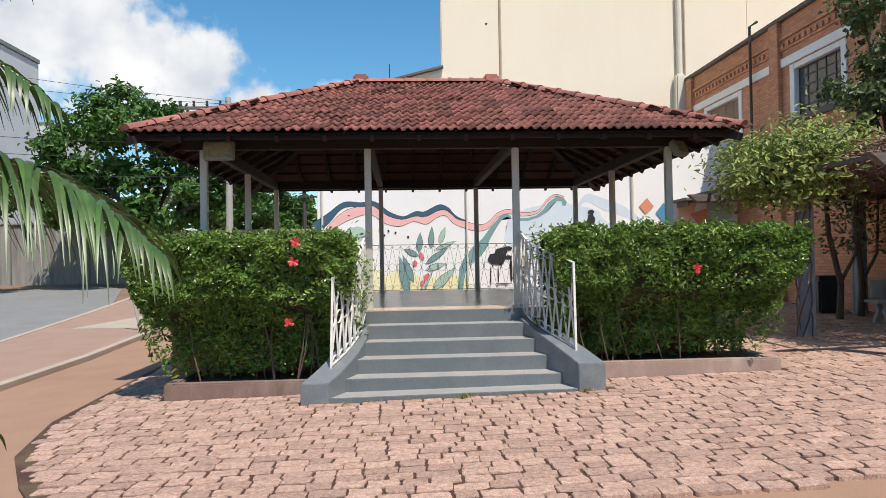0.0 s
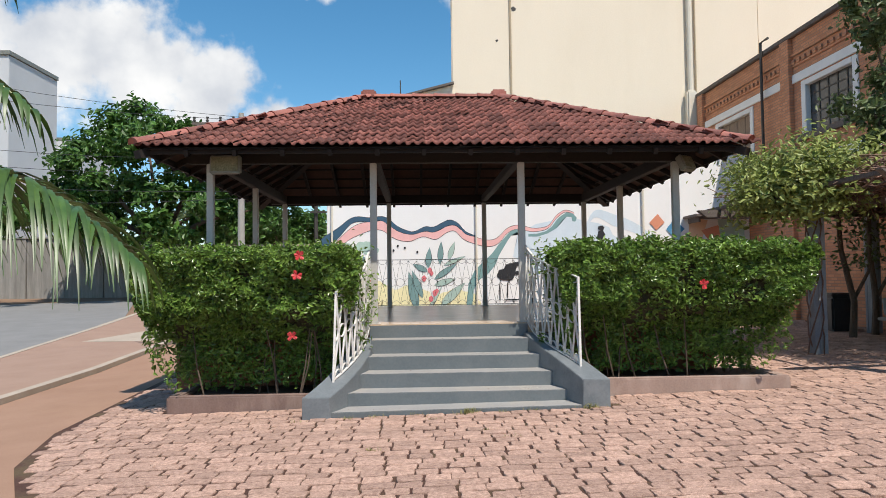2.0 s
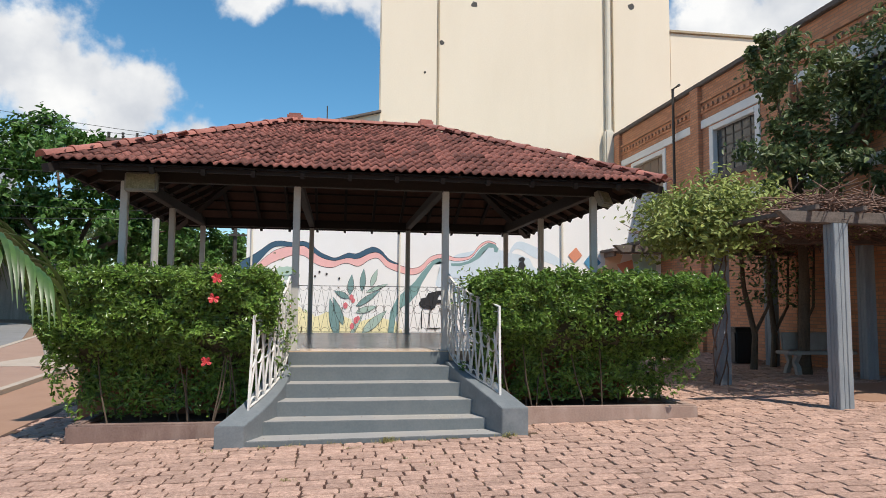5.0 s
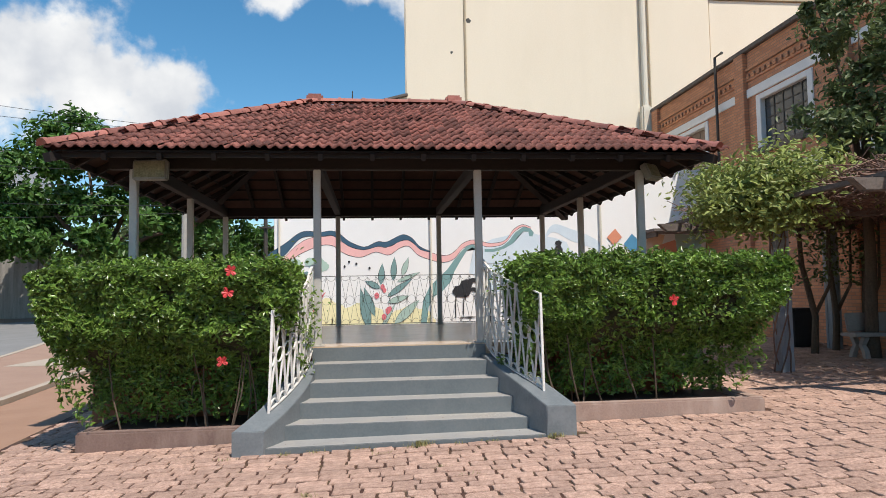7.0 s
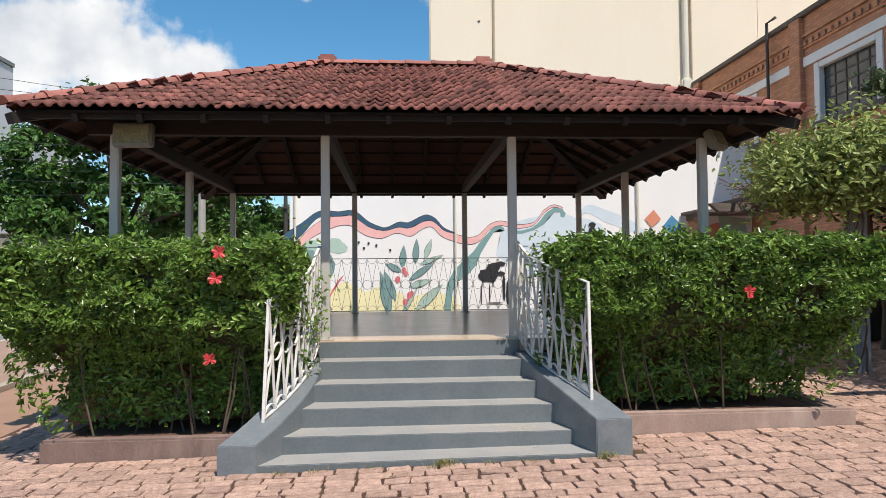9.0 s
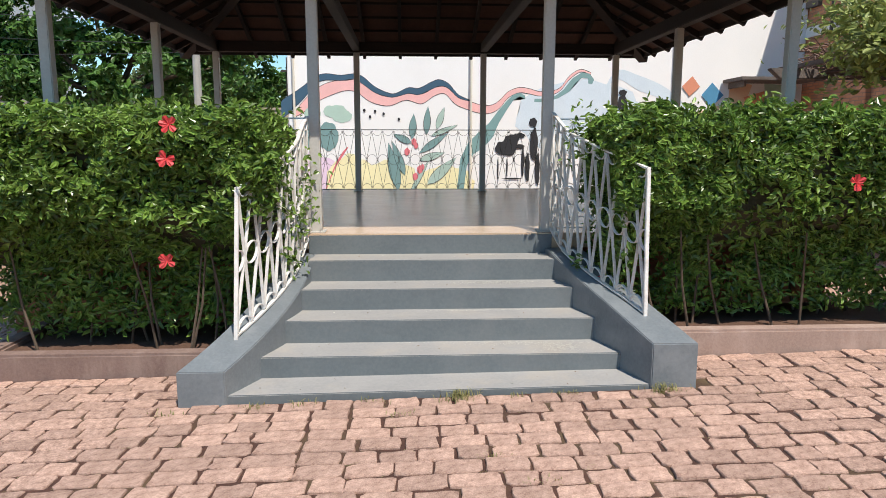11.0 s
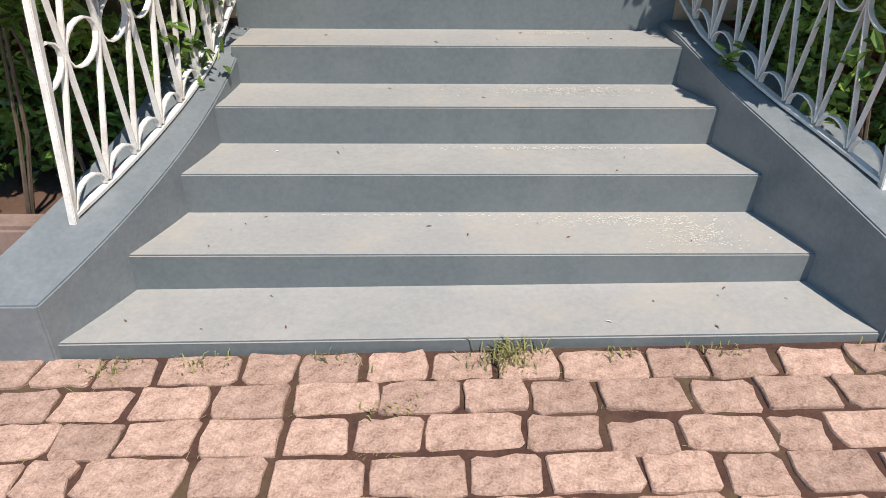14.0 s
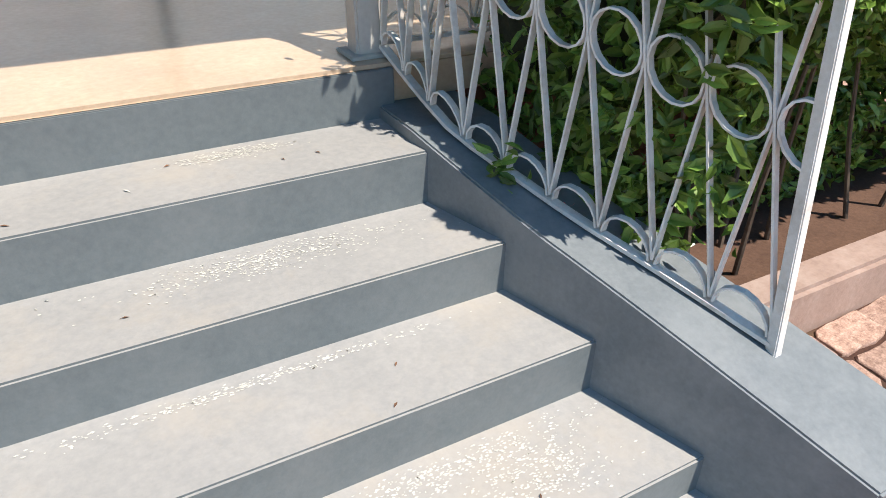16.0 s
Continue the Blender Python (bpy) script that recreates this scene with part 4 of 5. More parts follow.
for u0, v0, u1, v1, w, m_ in ((572, 320, 580, 222, 14, "leafteal"), (628, 305, 635, 195, 13, "leafteal"), (668, 285, 698, 200, 12, "paleleaf"), (645, 310, 750, 270, 9, "paleleaf"), (600, 375, 712, 300, 13, "leafteal"), (600, 402, 700, 375, 14, "paleleaf"),
                              (570, 335, 500, 298, 13, "leafteal"), (630, 500, 745, 395, 20, "paleleaf"), (520, 520, 480, 330, 21, "leafteal"), (545, 460, 495, 325, 15, "leafteal"), (560, 540, 640, 400, 8, "paleleaf")):
    a, b = mural_at(u0, v0), mural_at(u1, v1)
    leaf_shape(*a, *b, w * 0.0060 + 0.012, "ink")
    leaf_shape(*a, *b, w * 0.0060, m_)
for u, v, r in ((580, 330, 10), (588, 345, 9), (553, 368, 11), (603, 438, 12), (612, 430, 9), (585, 465, 11)):
    spot(u, v, r, r * 1.3, "cherry", 0.1, 14)
for u, v in ((410, 230), (430, 210), (463, 220), (522, 242), (388, 205)):
    spot(u, v, 5, 6, "ink", 0, 10)
# two dark figures, kept as plain blots
for q in ((935, 365, 44, 30), (955, 335, 30, 22), (985, 318, 24, 10), (985, 360, 22, 9), (905, 445, 3, 45), (940, 440, 3, 40), (1000, 420, 6, 60), (960, 485, 40, 3)):
    spot(*q, "ink", 0.1, 16)
for cx, cz, rx, rz in ((4.75, 1.55, 0.1, 0.4), (4.72, 2.08, 0.1, 0.11), (4.6, 1.0, 0.06, 0.35), (4.85, 0.95, 0.06, 0.4), (6.9, 2.55, 0.12, 0.2), (6.9, 2.8, 0.1, 0.07)):
    blob(cx, cz, rx, rz, "ink", 0.1, 16)
for pts, m_ in (([(8.35, 2.95), (8.6, 3.2), (8.8, 2.95), (8.55, 2.72)], "orange"), ([(8.85, 2.75), (9.1, 3.05), (9.4, 2.75), (9.1, 2.45)], "blue"), ([(9.55, 3.1), (10.1, 3.0), (9.9, 2.4), (9.5, 2.3)], "peach"), ([(9.9, 2.7), (10.4, 2.85), (10.7, 2.5), (10.2, 2.3)], "orange"), ([(10.4, 3.05), (11.2, 2.95), (11.2, 2.2), (10.5, 2.2)], "sage"), ([(7.7, 2.0), (9.6, 2.6), (10.4, 2.2), (9.5, 1.6)], "peach")):
    paint(pts, m_)
for x, w in ((3.2, 0.03), (8.15, 0.035), (-1.0, 0.03)):
    v, f = tube([(x, MY - 0.06, 0), (x, MY - 0.06, 4.9)], w, 8)
    mesh_part("drain_pipe", v, f, "pipe", mural, "thin painted drain pipe")
aw = thing("awning", (10.0, 19.8, 3.05), "small dark flat awning on the painted wall", "awning")
part("canopy", box((9.35, 19.5, 3.08), (11.3, MY - 0.03, 3.16), 0.01), "old_beam", aw)
part("bracket", box((9.5, 19.7, 2.95), (9.56, MY - 0.03, 3.078)), "old_beam", aw)

# ---- tall cream block ----
TY = 24.2
tall = thing("wall_tall", (8, TY, 0), "tall plain cream building wall with stained grooves", "building", kind="structure")
part("wall", box((2.75, TY, -0.3), (13.75, TY + 0.35, 21.0), 0.03), "cream", tall)
part("wall_low", box((13.752, TY + 0.05, -0.3), (30, TY + 9, 11.9), 0.03), "cream", tall)
part("coping", box((13.752, TY - 0.02, 11.902), (30.1, TY + 9, 12.0), 0.01), "cream_line", tall)
bm = bmesh.new()
fr = [bm.verts.new(v) for v in ((-1.1, TY - 0.08, 0), (2.78, TY - 0.08, 0), (2.78, TY - 0.08, 8.15), (-1.1, TY - 0.08, 7.15))]
bm.faces.new(fr)
ex = bmesh.ops.extrude_face_region(bm, geom=bm.faces[:])
bmesh.ops.translate(bm, vec=(0, 6, 0), verts=[g for g in ex["geom"] if isinstance(g, bmesh.types.BMVert)])
part("gable", bm, "cream", tall, "lower cream gable beside the tall block")
v, f = flat_bar([(-1.3, TY - 0.15, 7.14), (2.8, TY - 0.15, 8.2)], 0.2, 0.07, (0, 1, 0))
mesh_part("gable_coping", v, f, "old_beam", tall)
mesh_part("groove", *tube([(4.83, TY - 0.01, 6), (4.83, TY - 0.01, 20.9)], 0.045, 6), "cream_line", tall, "dark stained groove")
mesh_part("drain_pipe", *tube([(11.2, TY - 0.1, 7.6), (11.2, TY - 0.1, 20.9)], 0.1, 10), "pipe", tall)
mesh_part("drain_pipe", *tube([(11.42, TY - 0.06, 7.6), (11.42, TY - 0.06, 20.9)], 0.03, 8), "cream_line", tall)
part("buttress", box((11.0, TY - 0.3, 5.0), (11.36, TY - 0.002, 7.9), 0.05), "pipe", tall)
rng = random.Random(3)
for x, z, r in ((6.15, 12.4, 0.13), (12.2, 12.8, 0.13), (4.95, 10.9, 0.09), (4.35, 9.75, 0.05)):
    bm = bmesh.new()
    fv = [bm.verts.new((x + r * rng.uniform(0.6, 1.2) * math.cos(k * 0.7), TY - 0.006, z + r * rng.uniform(0.6, 1.2) * math.sin(k * 0.7))) for k in range(9)]
    bm.faces.new(fv)
    part("stain", bm, "dark_iron", tall, "dark hole in the plaster")

# ---- brick building ----
BX = 11.4


def brick_material():
    m = material("brick_wall", (0.40, 0.17, 0.085), (0.58, 0.28, 0.15), 1.2, 0.9, 0.3, 20, 0, (0.17, 0.09, 0.06), 0.6, amount3=0.7)
    nt = m.node_tree
    bs = nt.nodes["Principled BSDF"]
    src = bs.inputs["Base Color"].links[0].from_socket
    co = nt.nodes.new("ShaderNodeTexCoord")
    sx = nt.nodes.new("ShaderNodeSeparateXYZ")
    cb = nt.nodes.new("ShaderNodeCombineXYZ")
    nt.links.new(co.outputs["Object"], sx.inputs[0])
    nt.links.new(sx.outputs["Y"], cb.inputs["X"])
    nt.links.new(sx.outputs["Z"], cb.inputs["Y"])
    br = node(nt, "ShaderNodeTexBrick", Scale=1.0)
    br.inputs["Brick Width"].default_value, br.inputs["Row Height"].default_value, br.inputs["Mortar Size"].default_value = 0.24, 0.075, 0.008
    br.inputs["Mortar"].default_value = (0.30, 0.20, 0.14, 1)
    br.inputs["Color1"].default_value, br.inputs["Color2"].default_value = (0.68, 0.31, 0.16, 1), (0.48, 0.20, 0.105, 1)
    nt.links.new(cb.outputs[0], br.inputs["Vector"])
    mx = nt.nodes.new("ShaderNodeMix")
    mx.data_type = "RGBA"
    mx.inputs[0].default_value = 0.8
    nt.links.new(src, mx.inputs[6])
    nt.links.new(br.outputs["Color"], mx.inputs[7])
    nt.links.new(mx.outputs[2], bs.inputs["Base Color"])
    return m


M["brick_wall"] = brick_material()
brick = thing("wall_brick", (BX, 14, 0), "old orange brick building with white window trims", "building", kind="structure")
WIN = [(7.6, 9.6), (11.0, 13.0), (15.35, 17.6), (20.1, 22.6)]
ZB, ZT, ZR = 5.0, 6.38, 7.62
ys_ = [-6.0] + [q for w in WIN for q in w] + [24.19]
part("wall", box((BX, -6, -0.3), (BX + 0.4, 24.19, ZB)), "brick_wall", brick)
part("wall_upper", box((BX, -6, ZT), (BX + 0.4, 24.19, ZR)), "brick_wall", brick)
for a, b in zip(ys_[0::2], ys_[1::2]):
    part("pier", box((BX, a, ZB), (BX + 0.4, b, ZT)), "brick_wall", brick)
part("body", box((BX + 2.0, -6, -0.3), (BX + 8, 24.1, ZR - 0.2)), "mortar", brick)
part("coping", box((BX - 0.12, -6.05, ZR), (BX + 0.5, 24.19, ZR + 0.12), 0.015), "old_beam", brick, "dark weathered coping")
part("cornice", box((BX - 0.06, -6.02, ZR - 0.5), (BX - 0.001, 24.19, ZR - 0.42), 0.01), "brick_wall", brick)
part("string_course", box((BX - 0.04, -6.02, 6.84), (BX - 0.001, 24.19, 6.90), 0.008), "brick_wall", brick)
for k in range(62):
    y = 9.2 + 0.24 * k
    part("dentil", box((BX - 0.05, y, 6.91), (BX - 0.001, y + 0.12, 7.03)), "brick_wall", brick)
for y in (4.8, 10.3, 14.3, 18.2, 23.6):
    part("pilaster", box((BX - 0.12, y - 0.22, -0.2), (BX - 0.001, y + 0.22, ZR - 0.002), 0.01), "brick_wall", brick)
for a, b in ((5.03, 10.07), (10.53, 14.07), (14.53, 17.97), (18.43, 23.37)):
    part("lintel", box((BX - 0.05, a, ZT + 0.03), (BX - 0.002, b, ZT + 0.26), 0.01), "white_trim", brick, "white painted lintel band")
    part("lintel", box((BX - 0.05, a, 4.16), (BX - 0.002, b, 4.40), 0.01), "white_trim", brick, "white painted band over the ground floor")
for i, (a, b) in enumerate(WIN):
    part("sill", box((BX - 0.1, a - 0.1, ZB - 0.16), (BX - 0.002, b + 0.1, ZB - 0.002), 0.01), "old_beam", brick)
    win = thing("window_%d" % (i + 1), (BX + 0.1, (a + b) / 2, ZB), "old steel window with small panes in a white frame" if i != 3 else "closed wooden shutters in the brick wall", "window", kind="structure")
    for lo, hi in (((BX - 0.03, a, ZB), (BX + 0.2, a + 0.2, ZT)), ((BX - 0.03, b - 0.2, ZB), (BX + 0.2, b, ZT)), ((BX - 0.03, a + 0.201, ZT - 0.14), (BX + 0.2, b - 0.201, ZT))):
        part("frame", box(lo, hi, 0.01), "white_trim", win)
    if i == 3:
        for k in range(4):
            w = (b - a - 0.4) / 4
            part("shutter", box((BX + 0.1, a + 0.2 + k * w + 0.01, ZB + 0.01), (BX + 0.15, a + 0.2 + (k + 1) * w - 0.01, ZT - 0.15), 0.01), "shutter", win)
        continue
    nx, nz = 5, 5
    w, h = (b - a - 0.4) / nx, (ZT - 0.14 - ZB) / nz
    for k in range(nx + 1):
        y = a + 0.2 + k * w
        part("glazing_bar", box((BX + 0.1, y - 0.02, ZB), (BX + 0.14, y + 0.02, ZT - 0.14)), "dark_iron", win)
    for k in range(nz + 1):
        part("glazing_bar", box((BX + 0.104, a + 0.2, ZB + k * h - 0.018), (BX + 0.136, b - 0.2, ZB + k * h + 0.018)), "dark_iron", win)
    for k in range(nx):
        for j in range(nz):
            part("pane", box((BX + 0.115, a + 0.2 + k * w + 0.02, ZB + j * h + 0.018), (BX + 0.122, a + 0.2 + (k + 1) * w - 0.02, ZB + (j + 1) * h - 0.018)), "dark_glass", win)
mesh_part("drain_pipe", *tube([(BX - 0.16, 19.3, 4.0), (BX - 0.16, 19.3, ZR + 0.35), (BX - 0.16, 18.9, ZR + 0.35)], 0.04, 8), "dark_iron", brick, "rusty dark pipe")

# ---- pergola ----
pg = thing("pergola", (8.0, 10.2, ground_z(8)), "pergola of fluted blue-grey posts under dark beams", "pergola")


def pergola_post(x, y):
    z = ground_z(x)
    for dx in (-0.068, 0.0, 0.068):
        for dy in (-0.068, 0.0, 0.068):
            if dx == 0 and dy == 0:
                continue
            k = 0.036 if (dx and dy) else 0.031
            part("post_stave", box((x + dx - k, y + dy - k, z - 0.05), (x + dx + k, y + dy + k, 2.6), 0.006), "pergola_post", pg)


for x, y in ((7.95, 11.5), (8.0, 8.8), (10.75, 11.5), (10.75, 8.8), (10.75, 14.2)):
    pergola_post(x, y)
for y in (8.8, 11.5, 14.2):
    bm = box((7.15, y - 0.06, 2.602), (11.3, y + 0.06, 2.76), 0.012)
    for w in bm.verts:
        if w.co.x < 7.2 and w.co.z < 2.68:
            w.co.x += 0.16
    part("cross_beam", bm, "old_beam", pg)
for x in (7.6, 8.3, 9.0, 9.7, 10.4, 11.0):
    part("batten", box((x - 0.03, 8.6, 2.762), (x + 0.03, 14.8, 2.83), 0.008), "old_beam", pg)

# ---- climbing vine over the pergola ----
vine = thing("climbing_vine", (8, 11.5, 2.9), "overgrown vine, half dry and half green, on the pergola", "vine")
rng = random.Random(21)
pts, nrm = [], []
for cx, cy, cz, rx, ry, rz, n in ((7.2, 11.3, 3.0, 0.55, 0.9, 0.4, 1100), (6.75, 11.6, 2.75, 0.35, 0.6, 0.32, 500), (7.9, 11.4, 3.1, 0.7, 1.0, 0.3, 900), (8.8, 12.2, 3.1, 0.8, 1.0, 0.25, 500), (7.3, 12.6, 3.3, 0.6, 0.8, 0.35, 600), (10.0, 12.5, 3.0, 0.9, 1.2, 0.2, 350), (9.9, 10.8, 2.95, 1.1, 1.2, 0.14, 1300), (9.6, 13.8, 2.95, 1.2, 1.2, 0.16, 1500), (7.6, 11.2, 3.4, 0.8, 0.8, 0.35, 450), (7.4, 11.2, 2.62, 0.7, 0.8, 0.28, 450), (10.4, 12.2, 3.0, 1.0, 1.2, 0.16, 1400)):
    for k in range(n * 2):
        p = Vector((rng.gauss(0, 0.55) * rx, rng.gauss(0, 0.55) * ry, rng.gauss(0, 0.55) * rz))
        pts.append(Vector((cx + 0.3, cy, cz - 0.05)) + p)
        nrm.append(p.normalized() + Vector((0, -0.3, 0.6)))
v, f = leaf_cloud(pts, nrm, 0.11, rng, 0.3, 0.5)
mesh_part("foliage", v, f, "vine_leaf", vine, "yellow-green leaves", kind="stuff")
tw = []
for k in range(4200):
    c = Vector((rng.uniform(8.0, 11.3), rng.uniform(8.9, 14.8), rng.gauss(2.9, 0.09)))
    d = Vector((rng.gauss(0, 0.26), rng.gauss(0, 0.26), rng.gauss(-0.06, 0.09)))
    tw.append(tube([c - d, c + Vector((rng.gauss(0, 0.06), rng.gauss(0, 0.06), rng.gauss(0, 0.06))), c + d], [0.008, 0.01, 0.006], 4))
v, f = merge(tw)
mesh_part("dry_growth", v, f, "dry_vine", vine, "dry brown tangled stems", kind="stuff")
for k in range(5):
    x, y = (7.86, 11.4)
    mesh_part("stem", *tube([(x + 0.12 * math.cos(k * 1.3 + i * 0.8), y + 0.12 * math.sin(k * 1.3 + i * 0.8), ground_z(8) + 2.6 * i / 9) for i in range(10)], 0.012, 5), "dry_vine", vine)


# ---- trees ----
def tree(name, x, y, z, top, trunk_r, lobes, leaves, leaf, mat, seed, label, limbs=6, group=""):
    """A trunk with limbs and a crown of leaves gathered in lobes (x, y, z, rx, ry, rz from the foot)."""
    rng = random.Random(seed)
    ob = thing(name, (x, y, z), label, "tree", group)
    base = Vector((x, y, z))
    fork = base + Vector((rng.uniform(-0.2, 0.2), rng.uniform(-0.2, 0.2), top))
    pieces = [tube([base + Vector((0, 0, -0.15)), base + Vector((0, 0, top * 0.15)), base.lerp(fork, 0.6) + Vector((0.08, 0.05, 0)), fork], [trunk_r * 1.4, trunk_r, trunk_r * 0.85, trunk_r * 0.7], 9)]
    for lb in lobes[:limbs]:
        tip = base + Vector(lb[:3])
        mid = fork.lerp(tip, 0.5) + Vector((rng.uniform(-0.3, 0.3), rng.uniform(-0.3, 0.3), 0.25)) * trunk_r * 4
        pieces.append(tube([fork - Vector((0, 0, 0.1)), mid, tip], [trunk_r * 0.6, trunk_r * 0.4, trunk_r * 0.12], 6))
    v, f = merge(pieces)
    mesh_part("trunk", v, f, "bark", ob, smooth=True)
    pts, nrm = [], []
    vol = sum(l[3] * l[5] for l in lobes)
    for lx, ly, lz, rx, ry, rz in lobes:
        c = base + Vector((lx, ly, lz))
        n_clump = max(6, int(26 * rx * rz / (vol / len(lobes))))
        per = int(leaves * rx * rz / vol / n_clump)
        for k in range(n_clump):
            d = Vector((rng.gauss(0, 1), rng.gauss(0, 1), rng.gauss(0.15, 1))).normalized() * rng.uniform(0.6, 1.05)
            cc = c + Vector((d.x * rx, d.y * ry, d.z * rz))
            cr = 0.28 * min(rx, rz) * rng.uniform(0.7, 1.3)
            for q in range(per):
                e = Vector((rng.gauss(0, 0.6), rng.gauss(0, 0.6), rng.gauss(0, 0.45)))
                pts.append(cc + e * cr)
                nrm.append((d * 0.6 + e * 0.5 + Vector((0, 0, 0.5))))
    v, f = leaf_cloud(pts, nrm, leaf, rng, 0.5, 0.55)
    mesh_part("crown", v, f, mat, ob, kind="stuff")
    return ob


far_z = 0.45
tree("tree", -11.8, 37, far_z, 3.0, 0.28, [(-0.9, 0, 8.0, 2.8, 2.6, 2.2), (-3.4, 0, 6.4, 2.4, 2.4, 2.3), (-4.9, 0.3, 5.0, 1.8, 2.0, 1.9), (2.4, 0, 6.8, 2.3, 2.4, 2.0), (4.6, -0.5, 4.6, 1.9, 2.0, 1.7), (-1.4, -1, 4.4, 2.4, 2.0, 1.6), (1.6, -1, 4.2, 2.3, 2.0, 1.7), (-4.2, 0.5, 4.2, 1.6, 1.8, 1.5)], 22000, 0.34, "tree_leaf", 31, "broad dense green street tree across the road", 7, "street trees")
tree("tree", -7.6, 44, far_z, 2.6, 0.25, [(0, 0, 5.2, 2.4, 2.2, 1.9), (-2.2, 0, 4.4, 1.8, 2, 1.6), (2.0, 0, 4.0, 1.9, 2, 1.5)], 6000, 0.34, "tree_leaf", 33, "dark green street tree beyond the wall", 3, "street trees")
tree("tree", -21, 34, far_z, 2.6, 0.25, [(0, 0, 5.0, 2.4, 2.2, 1.9), (2.2, 0, 4.6, 2.0, 2, 1.6), (-2.0, 0, 4.8, 1.9, 2, 1.5)], 7000, 0.34, "tree_leaf", 35, "dark green street tree by the streaked wall", 3, "street trees")
tree("tree", -11.5, 62, far_z, 2.4, 0.3, [(-2, 0, 5.5, 3.2, 3, 2.4), (2.0, 0, 4.4, 3.0, 3, 2.2), (-6, 0, 5.4, 3.2, 3, 2.6), (4.6, 0, 3.2, 2.0, 2, 1.7)], 7000, 0.5, "dark_leaf", 36, "distant mass of dark green trees", 4, "street trees")
tree("tree", 10.3, 12.6, ground_z(10.3), 3.0, 0.11, [(0.3, -0.4, 4.6, 1.0, 1.0, 0.9), (-0.75, -0.3, 4.1, 0.65, 0.7, 0.6), (0.9, -1.5, 5.6, 0.9, 1.0, 1.0), (-0.4, -0.6, 5.6, 0.75, 0.8, 0.75), (0.2, -1.2, 3.7, 1.0, 0.9, 0.55), (-0.9, -0.3, 6.15, 0.32, 0.4, 0.5)], 9500, 0.13, "dark_leaf", 41, "dark small-leaved tree rising beside the brick wall", 7)
for k, (x, y, lx) in enumerate(((9.9, 13.6, -0.3), (11.0, 13.7, 0.15), (10.55, 13.9, -0.1))):
    t = thing("slender_tree", (x, y, ground_z(x)), "thin dark trunk climbing into the pergola", "tree", "pergola trunks")
    mesh_part("stem", *tube([(x, y, ground_z(x) - 0.05), (x + 0.05, y, 0.9), (x + lx * 0.6, y, 1.9), (x + lx, y - 0.1, 2.95)], [0.075, 0.06, 0.05, 0.035], 8), "bark", t)
    mesh_part("branch", *tube([(x + 0.05, y, 0.95), (x + 0.3, y - 0.1, 1.5), (x + 0.36, y - 0.1, 2.8)], [0.04, 0.03, 0.02], 6), "bark", t)
    pts = [Vector((x + rng.gauss(0, 0.22), y + rng.gauss(0, 0.2), rng.uniform(1.5, 2.8))) for q in range(240)]
    v, f = leaf_cloud(pts, [Vector((0, -0.5, 0.5))] * 240, 0.1, rng, 0.5, 0.5)
    mesh_part("leaves", v, f, "dark_leaf", t, kind="stuff")

# ---- bench and bin ----
bz = ground_z(10.4)
bench = thing("bench", (10.7, 12.6, bz), "pale cement garden bench with curved legs", "bench")
part("seat", box((9.8, 12.35, bz + 0.37), (11.25, 12.75, bz + 0.43), 0.015), "bench", bench)
bm = box((9.98, 12.76, bz + 0.44), (11.2, 12.82, bz + 0.78), 0.02)
bm.transform(Matrix.Translation((10.6, 12.76, bz + 0.44)) @ pose(0, 0, 0, -10) @ Matrix.Translation((-10.6, -12.76, -bz - 0.44)))
part("backrest", bm, "bench", bench)
for x in (10.05, 10.98):
    v, f = flat_bar([(x, 12.42, bz - 0.02), (x, 12.45, bz + 0.12), (x, 12.52, bz + 0.22), (x, 12.42, bz + 0.37)], 0.09, 0.08, (1, 0, 0))
    mesh_part("leg", v, f, "bench", bench)
    v, f = flat_bar([(x, 12.78, bz - 0.02), (x, 12.72, bz + 0.12), (x, 12.66, bz + 0.22), (x, 12.74, bz + 0.37)], 0.09, 0.08, (1, 0, 0))
    mesh_part("leg", v, f, "bench", bench)
bn = thing("litter_bin", (10.45, 14.9, ground_z(10.5)), "black plastic litter bin by the brick wall", "bin")
bm = box((10.2, 14.7, ground_z(10.5)), (10.75, 15.2, 0.95), 0.04)
part("body", bm, "bin", bn)
part("lid", box((10.17, 14.67, 0.952), (10.78, 15.23, 1.03), 0.03), "bin", bn)

# ---- across the road ----
fw = thing("fence_wall", (-20, 41, far_z), "tall concrete wall streaked black with damp", "wall")
for k in range(8):
    x = -30 + k * 2.2
    part("panel", box((x, 41 - 0.06 * (k % 2), far_z - 0.2), (x + 2.18, 41.25, 3.9), 0.02), "fence_wall", fw)
part("coping", box((-30.05, 40.9, 3.902), (-12.3, 41.3, 4.0), 0.02), "fence_wall", fw)
gw = thing("garden_wall", (-6.5, 36, far_z), "low pale plastered wall behind the street", "wall")
part("wall", box((-10.4, 36, far_z - 0.2), (-1.4, 36.3, 3.1), 0.02), "concrete", gw)
part("coping", box((-10.45, 35.95, 3.102), (-1.35, 36.35, 3.22), 0.02), "concrete", gw)
lb = thing("building", (-30, 48, far_z), "grey plastered building with a flat roof edge", "building")
part("wall", box((-60, 46, far_z - 0.6), (-25.3, 52, 16.4), 0.03), "grey_wall", lb)
part("roof_edge", box((-60.1, 45.9, 16.402), (-25.2, 52, 16.7), 0.02), "lamp_body", lb)
part("wall_low", box((-50, 52.002, far_z - 0.6), (-24.6, 60, 11.9), 0.03), "grey_wall", lb)
